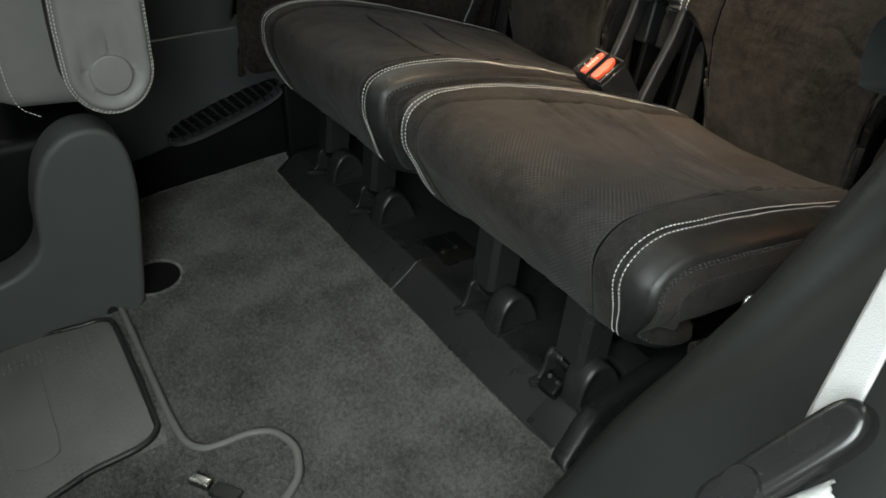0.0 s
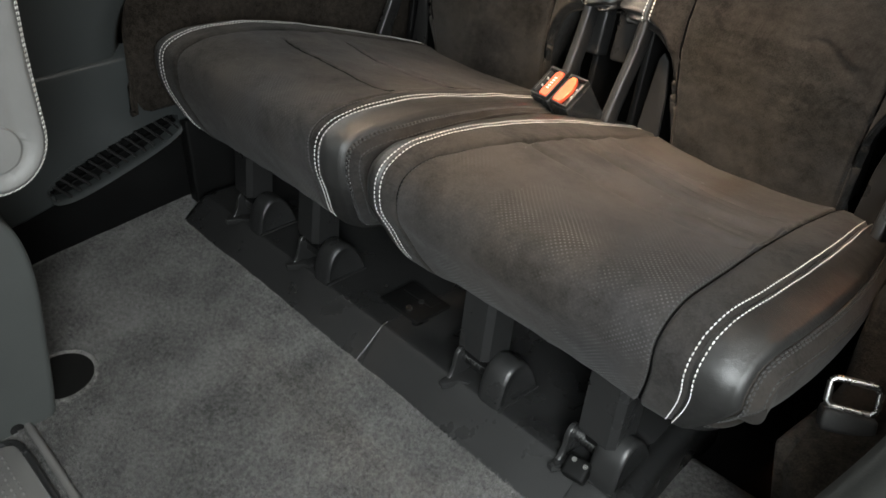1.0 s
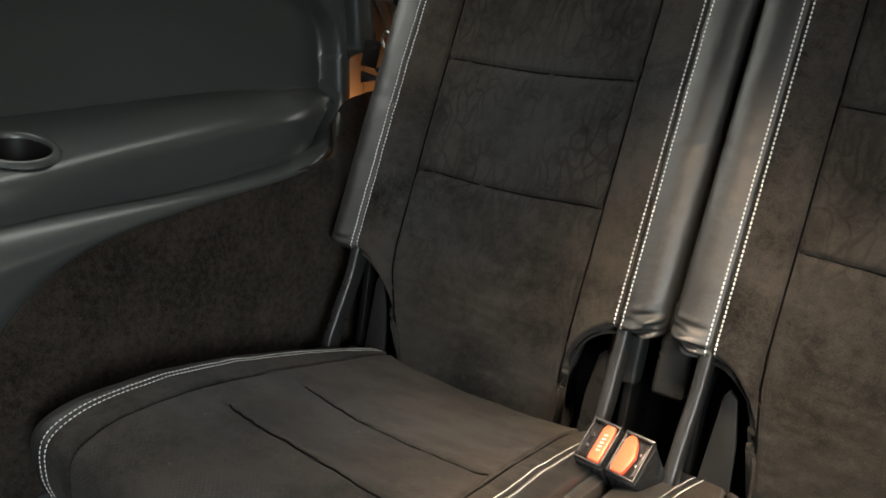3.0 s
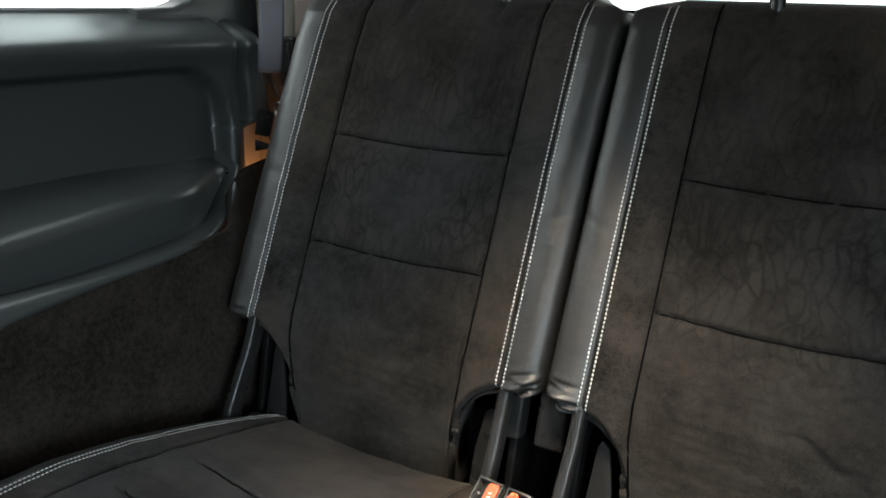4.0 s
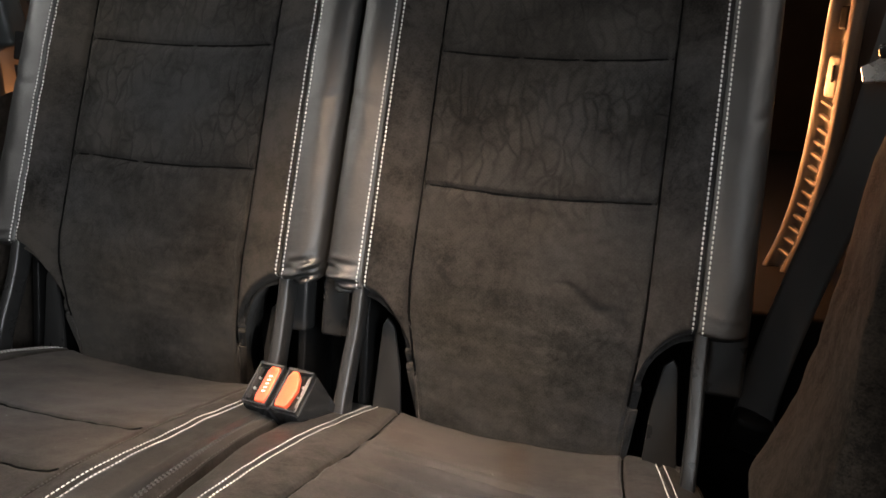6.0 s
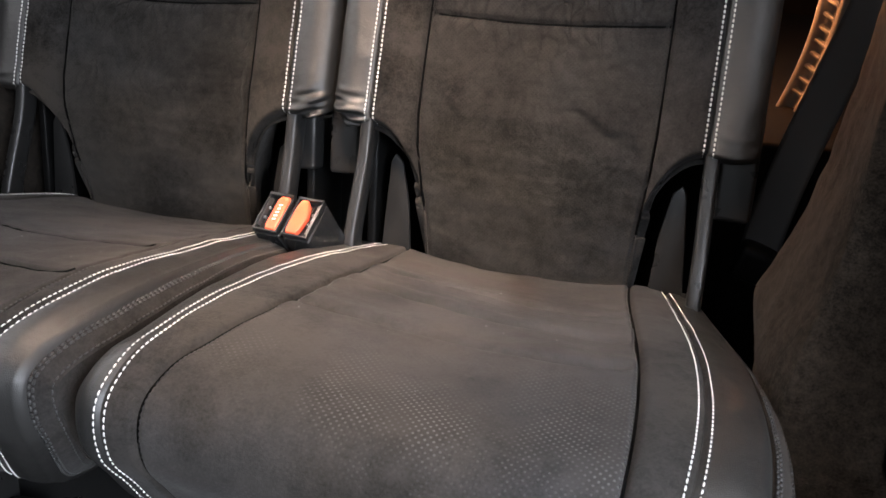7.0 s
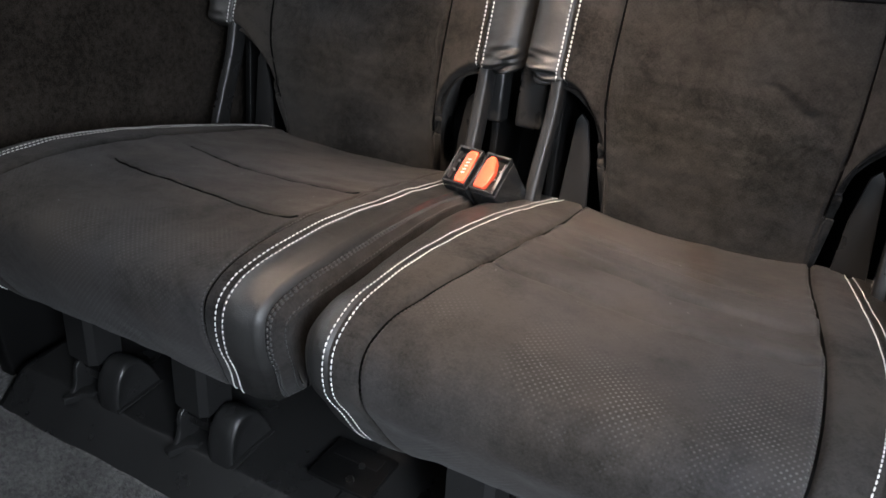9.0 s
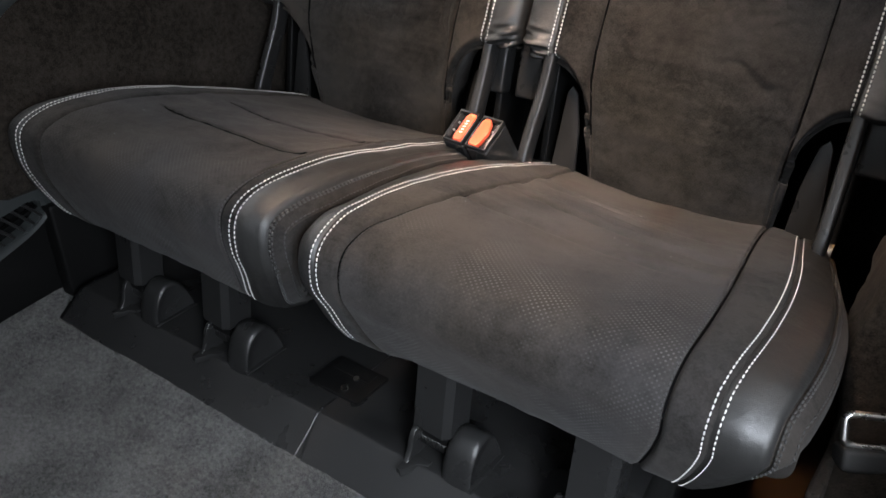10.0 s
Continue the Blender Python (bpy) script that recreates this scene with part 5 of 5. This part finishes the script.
sheet("channel", vent_strip, range(10), range(80), VENT_TRIM, vent, "curved channel with a bright rim", thick=0.003)
for k in range(15):
    p = CURVE[24 + 3 * k]
    part("rib", rbox((0.022, 0.012, 0.0042), pose(p[0], p[1] - 0.001, p[2], 0, 24, -41), 0.0014, 2), VENT_TRIM, vent)
part("cap", rbox((0.020, 0.010, 0.055), pose(0.608, 0.754, 0.640, 0, 1, -41), 0.006, 4), VENT_TRIM, vent, "smooth end cap")
part("slit", rbox((0.003, 0.003, 0.022), pose(0.605, 0.748, 0.645, 0, 0, -41), 0.001, 2), PLASTIC_DARK, vent, "dark slit")
part("cap", rbox((0.012, 0.008, 0.030), pose(0.610, 0.754, 0.715, 0, 0, -41), 0.004, 4), PLASTIC_DARK, vent, "dark oval button")

rb = thing("seat_belt", "charcoal grey seat belt hanging beside the backrest", "seat belt", "third-row belts", at=(0.60, 0.60, 0.25))
strap("webbing", [(0.70, 0.62, 1.15), (0.660, 0.605, 0.78), (0.640, 0.60, 0.63), (0.628, 0.595, 0.55), (0.600, 0.582, 0.45), (0.574, 0.560, 0.36), (0.556, 0.545, 0.28), (0.545, 0.535, 0.20)],
      0.048, (0.93, -0.30, -0.20), BELT, rb, "charcoal webbing")
part("tongue", prism([(-0.032, -0.010), (-0.010, -0.014), (0.030, -0.012), (0.034, 0.0), (0.030, 0.010), (-0.010, 0.013), (-0.032, 0.008)], 0.006, pose(0.645, 0.588, 0.668, 70, -18, -12), 0.002, 3), STEEL, rb, "polished belt tongue")
part("tongue_grip", rbox((0.050, 0.018, 0.016), pose(0.652, 0.590, 0.690, 0, -14, -10), 0.005, 3), PLASTIC_GLOSS, rb, "black tongue grip")
part("guide", rbox((0.050, 0.030, 0.05), pose(0.548, 0.535, 0.225, 12, 14, 0), 0.010, 3), PLASTIC_DARK, rb, "black belt guide")
stay = thing("luggage_stay", "thin bright metal stay rod", "metal rod", at=(0.59, 0.63, 0.22))
part("rod", rod((0.586, 0.64, 0.315), (0.606, 0.62, 0.20), 0.0045, n=10), STEEL, stay)


# ---- rear edge of the door opening, with the second-row belt ----
JD, JE, JO = np.array([0.151, 0.577, 0.803]), np.array([1.0, -0.15, 0.0]), np.array([0.655, -0.07, 0.424])
JN = -np.cross(JD, JE) / np.linalg.norm(np.cross(JD, JE))


def jamb(d, e, lift=0.0):
    return JO + JD * d + JE * e + JN * lift


door_side = thing("door_pillar_trim", "dark green-grey plastic pillar trim at the door opening", "pillar trim", at=(0.72, -0.15, 0.0))


def jamb_skin(u, v):
    d, e = v, u
    bend = 0.05 * smooth01(-0.30, -0.52, d)
    lift = -0.030 * (1 - smooth01(0.0, 0.05, e)) ** 2 + 0.010 * math.sin(min(1, e / 0.2) * math.pi) + 0.003 * noise.noise((d * 7, e * 7, 2))
    lift -= 0.008 * bell(e - 0.045 - 0.16 * (d + 0.1), 0.018) * smooth01(0.12, 0.0, d) * smooth01(-0.25, -0.1, d)
    p = jamb(d, e - 0.022 * smooth01(-0.04, -0.24, d), lift)
    return (p[0] - bend * 0.3, p[1] - bend, p[2] + 0.0)


sheet("panel", jamb_skin, dense(0.0, 0.34, 50), dense(-0.56, 0.75, 80), PLASTIC_JAMB, door_side, "smooth green-grey plastic", thick=0.05)
belt2 = thing("shoulder_belt", "pale grey second-row seat belt in a black guide", "seat belt", at=(0.76, -0.13, 0.33))
strap("webbing", [tuple(jamb(0.63, 0.015, 0.135)), tuple(jamb(0.25, 0.100, 0.135)), tuple(jamb(0.01, 0.165, 0.135)), tuple(jamb(-0.065, 0.186, 0.135)), tuple(jamb(-0.085, 0.191, 0.133))], 0.026,
      tuple(JE * 0.9 + JN * 0.3 + JD * 0.25), BELT_PALE, belt2, "pale grey webbing")
gm = Matrix((*[(*r, 0) for r in np.stack([JE / np.linalg.norm(JE), JD, JN], 1)], (0, 0, 0, 1)))
gp = Matrix.Translation(tuple(jamb(-0.095, 0.196, 0.140))) @ gm @ pose(0, 0, 0, 0, 0, -8) @ Matrix.Scale(0.68, 4)
part("guide", prism([tuple(q) for q in closed_spline([(-0.020, -0.080), (0.004, -0.086), (0.016, -0.050), (0.022, 0.0), (0.024, 0.036), (0.016, 0.054), (0.002, 0.058), (-0.010, 0.046), (-0.016, 0.0), (-0.020, -0.045)], 40)], 0.026, gp, 0.011, 5), PLASTIC_GLOSS, belt2, "glossy black belt guide")


def loop_point(u, v):
    """Webbing turned back on itself beside the guide."""
    a = radians(-50 + 230 * u)
    return tuple(gp @ pose(0.034, -0.028, 0.004, 0, 0, -14) @ Vector((0.004 + 0.017 * math.cos(a), v + 0.0006 * math.sin(u * 60), 0.017 * math.sin(a))))


sheet("lower_loop", loop_point, np.linspace(0, 1, 40), np.linspace(-0.055, 0.030, 12), BELT_PALE, belt2, "folded webbing", thick=0.0015)
part("bolt_cover", rod(gp @ Vector((0.0, -0.045, 0.020)), gp @ Vector((0.0, -0.045, 0.030)), 0.012, 0.010), PLASTIC_GLOSS, belt2, "round bolt cover")


# ---- second-row seat ----
second = thing("second_row_seat", "grey leather second-row seat with pale stitching on a plastic base", "car seat", at=(-0.26, -0.48, -0.05))
BX = Matrix.Translation((-0.20, 0, 0)) @ Matrix(((0, 0, 1, 0), (1, 0, 0, 0), (0, 1, 0, 0), (0, 0, 0, 1)))


base_line = [(-0.72, -0.06), (-0.60, -0.056), (-0.48, -0.052), (-0.430, -0.046), (-0.420, -0.02), (-0.408, 0.066), (-0.397, 0.165), (-0.402, 0.232), (-0.424, 0.266), (-0.462, 0.274), (-0.496, 0.260),
             (-0.525, 0.225), (-0.543, 0.167), (-0.550, 0.110), (-0.575, 0.078), (-0.62, 0.060), (-0.72, 0.05)]
part("base_cover", prism([tuple(q) for q in spline(base_line, 90)], 0.075, BX @ pose(0, 0, -0.075), 0.010, 4), PLASTIC_GREEN, second, "grained dark grey base cover")
part("under_frame", rbox((0.32, 0.36, 0.31), pose(-0.44, -0.60, 0.09), 0.02), PLASTIC_DARK, second, "dark seat frame")
part("bolt", join(rod((-0.245, -0.477, -0.030), (-0.205, -0.475, -0.036), 0.012), rod((-0.206, -0.475, -0.036), (-0.199, -0.475, -0.037), 0.009)), PLASTIC_GLOSS, second, "black bolt end")
squab = [(-0.550, 0.31), (-0.520, 0.296), (-0.40, 0.286), (-0.345, 0.31), (-0.332, 0.38), (-0.325, 0.50), (-0.31, 0.80), (-0.50, 0.80), (-0.515, 0.55), (-0.545, 0.42)]
part("squab", prism(squab, 0.36, BX @ pose(0, 0, -0.415), 0.030, 6), LEATHER_GREY, second, "grey leather backrest")


def side_pad(u, v):
    """The stitched leather panel with a round end on the seat's side."""
    w = np.linspace(math.pi, 2 * math.pi, 33)
    line = [(-0.440 + 0.035, 0.80), (-0.455, 0.55), (-0.463, 0.42)] + [(-0.4015 + 0.0615 * math.cos(a), 0.357 + 0.068 * math.sin(a)) for a in w] + [(-0.338, 0.45), (-0.330, 0.55), (-0.315, 0.80)]
    n = len(line)
    y, z = np.interp(u * (n - 1), range(n), [p[0] for p in line]), np.interp(u * (n - 1), range(n), [p[1] for p in line])
    cy, cz = -0.400, max(z, 0.365)
    k = 1 - v
    yy, zz = cy + (y - cy) * k, cz + (z - cz) * k
    edge = smooth01(0.0, 0.22, v)
    dome = 0.016 * math.sin(edge * math.pi / 2)
    r = math.hypot(yy + 0.402, zz - 0.350)
    dome -= 0.010 * bell(r - 0.034, 0.0042) + (0.003 if r < 0.031 else 0)
    return (-0.200 + dome + 0.002 * noise.noise((yy * 12, zz * 12, 5)), yy, zz)


sheet("side_pad", side_pad, np.linspace(0, 1, 120), [0, 0.015, 0.03, 0.06, 0.1, 0.15, 0.2, 0.3, 0.4, 0.5, 0.6, 0.7, 0.8, 0.9, 1.0], LEATHER_GREY, second, "smooth grey leather side panel")
# black skirt draws the shade between the side panel and the backrest
sheet("pad_gap_shade", lambda u, v: (side_pad(u, 0.0)[0] - 0.062 * v,) + side_pad(u, 0.012 * v)[1:], np.linspace(0, 1, 120), [0, 0.15, 1.0], PLASTIC_DARK, second, "black skirt standing in for the shaded gap behind the side panel")
for off in (0.02, 0.075):
    line = [side_pad(u, off) for u in np.linspace(0, 1, 260)]
    stitches("stitching", [(p[0] + 0.0006, p[1], p[2]) for p in line], [(1, 0, 0)] * len(line), second)
rear_line = [(-0.165, -0.505, 0.75), (-0.165, -0.520, 0.50), (-0.168, -0.533, 0.40), (-0.170, -0.528, 0.33), (-0.172, -0.500, 0.303)]
P = spline(rear_line, 160)
stitches("stitching", [(-0.196, p[1], p[2]) for p in P], [(1, -0.3, 0)] * 160, second)
w = np.linspace(0, 2 * math.pi, 40)
part("button", prism([(0.0285 * math.cos(a), 0.0285 * math.sin(a)) for a in w[:-1]], 0.007, BX @ pose(-0.402, 0.350, 0.010), 0.003, 3), LEATHER_GREY, second, "round cover button")


# ---- mats on the floor ----
def on_floor(x, y, up=0.0):
    return (x, y, floor_z(y) + up)


PIPE = spline([(-0.205, -0.462), (-0.10, -0.462), (0.045, -0.463), (0.120, -0.461), (0.152, -0.456), (0.174, -0.441), (0.181, -0.415), (0.184, -0.385), (0.200, -0.356), (0.235, -0.343), (0.262, -0.346), (0.297, -0.365), (0.320, -0.42), (0.33, -0.60)], 120)
mat = thing("floor_mat", "dark carpet floor mat with a sewn grey border", "floor mat", at=(0.0, -0.65, -0.06))
outline = [tuple(p) for p in PIPE] + [(0.33, -1.0), (-0.20, -1.0)]
mverts = [on_floor(x, y, 0.006 if k < 120 else 0.005) for k, (x, y) in enumerate(outline)] + [on_floor(x, y, -0.002) for x, y in outline]
nn = len(outline)
mesh_part("mat_surface", mverts, [tuple(range(nn))[::-1]] + [(k, (k + 1) % nn, nn + (k + 1) % nn, nn + k) for k in range(nn)], CARPET, mat, "charcoal pile", smooth=False)
mesh_part("binding", *tube([on_floor(x, y, 0.007) for x, y in PIPE], 0.0055, 240, 10), RUBBER, mat, "sewn grey edge binding")
pad = thing("heel_pad", "dimpled grey rubber heel pad with an oblong plate", "heel pad", at=(0.0, -0.56, -0.06))
PADC = [(-0.150, -0.480), (0.085, -0.480), (0.110, -0.486), (0.125, -0.505), (0.129, -0.560), (0.129, -0.72), (-0.195, -0.72), (-0.190, -0.52), (-0.178, -0.492)]
PADC = [q for k, q in enumerate(closed_spline(PADC, 160)) if k % 2 == 0]
PM = Matrix.Translation((0, -0.56, floor_z(-0.56) + 0.005)) @ pose(0, 0, 0, 5.6, 0, 0) @ Matrix.Translation((0, 0.56, 0))
part("sheet", prism(PADC, 0.006, PM, 0.0025, 3), RUBBER, pad, "grey rubber sheet")
rim = [PM @ Vector((x, y, 0.0065)) for x, y in closed_spline(PADC, 120)]
mesh_part("rim", *tube([tuple(p) for p in rim] + [tuple(rim[0])], 0.0045, 200, 8), PLASTIC, pad, "raised shiny rim")
part("plate", prism([tuple(q) for q in closed_spline([(-0.120, -0.600), (-0.03, -0.598), (0.055, -0.598), (0.076, -0.606), (0.080, -0.628), (0.074, -0.650), (0.05, -0.657), (-0.07, -0.657), (-0.125, -0.652), (-0.135, -0.628)], 60)], 0.0025, PM @ pose(0, 0, 0.006), 0.001, 2), RUBBER, pad, "smooth oblong plate")
dv, df = [], []
for i in range(30):
    for j in range(24):
        x, y = -0.165 + 0.0107 * i, -0.505 - 0.0088 * j
        if x > 0.118 or (-0.14 < x < 0.085 and -0.662 < y < -0.592) or y < -0.70:
            continue
        c = PM @ Vector((x + (0.005 if j % 2 else 0), y, 0.006))
        k = len(dv)
        dv += [tuple(c + Vector((a, b, h))) for a, b, h in ((-0.0046, 0, 0), (0, -0.0032, 0), (0.0046, 0, 0), (0, 0.0032, 0), (0, 0, 0.0036))]
        df += [(k, k + 1, k + 4), (k + 1, k + 2, k + 4), (k + 2, k + 3, k + 4), (k + 3, k, k + 4)]
mesh_part("pimple", dv, df, RUBBER, pad, "small raised pimples", kind="stuff")
cut = thing("carpet_cutout", "round dark cut-out in the carpet beside the seat base", "carpet cut-out", at=(-0.262, -0.392, -0.035))
cc = [on_floor(-0.262 + 0.052 * math.cos(a), -0.392 + 0.046 * math.sin(a), 0.003) for a in np.linspace(0, 2 * math.pi, 40)]
mesh_part("edge", *tube(cc, 0.004, 80, 8), CARPET, cut, "turned carpet edge")
mesh_part("plug", [on_floor(-0.262 + 0.052 * math.cos(a), -0.392 + 0.046 * math.sin(a), 0.0042) for a in np.linspace(0, 2 * math.pi, 40)[:-1]], [tuple(range(39))], PLASTIC_DARK, cut, "dark plug")
clip = thing("floor_clip", "small bright metal floor clip", "floor clip", at=(0.235, -0.47, -0.04))
part("clip", rbox((0.030, 0.014, 0.010), pose(0.232, -0.462, -0.030, 0, 0, 35), 0.003), STEEL, clip)
part("clip_foot", rbox((0.040, 0.022, 0.008), pose(0.262, -0.440, -0.035, 0, 0, 35), 0.003), PLASTIC, clip)


# ---- carpet pile: loose fibre tufts ----
def pile(name, count, xs, ys, mat_, parent, height, seed, skip=None):
    r = np.random.default_rng(seed)
    x, y = r.uniform(*xs, count), r.uniform(*ys, count)
    if skip is not None:
        keep = ~skip(x, y)
        x, y = x[keep], y[keep]
    n = len(x)
    z = -0.004 + 0.098 * np.minimum(0.0, y + 0.04)
    z = z + 0.006 * ((x > -0.20) & (x < 0.33) & (y < np.interp(x, PIPE[:, 0], PIPE[:, 1])))
    a, lean, h = r.uniform(0, 2 * np.pi, n), r.normal(0, 0.0016, (n, 2)), height * r.uniform(0.6, 1.3, n)
    dx, dy = 0.0007 * np.cos(a), 0.0007 * np.sin(a)
    v = np.stack([np.stack([x - dx, y - dy, z], 1), np.stack([x + dx, y + dy, z], 1), np.stack([x + lean[:, 0], y + lean[:, 1], z + h], 1)], 1).reshape(-1, 3)
    me = bpy.data.meshes.new(name)
    me.vertices.add(3 * n)
    me.vertices.foreach_set("co", v.astype(np.float32).ravel())
    me.loops.add(3 * n)
    me.loops.foreach_set("vertex_index", np.arange(3 * n, dtype=np.int32))
    me.polygons.add(n)
    me.polygons.foreach_set("loop_start", np.arange(0, 3 * n, 3, dtype=np.int32))
    me.update(calc_edges=True)
    me.materials.append(mat_)
    ob = new(name, me)
    return tagged(ob, "short charcoal carpet tufts on the cabin floor", "carpet pile", kind="stuff")


pile("carpet_pile", 520000, (-0.56, 0.56), (-0.62, -0.080), CARPET, None, 0.0042, 11,
     lambda x, y: (((x + 0.262) / 0.052) ** 2 + ((y + 0.392) / 0.046) ** 2 < 1) | ((x < 0.133) & (x > -0.2) & (y < -0.476)))
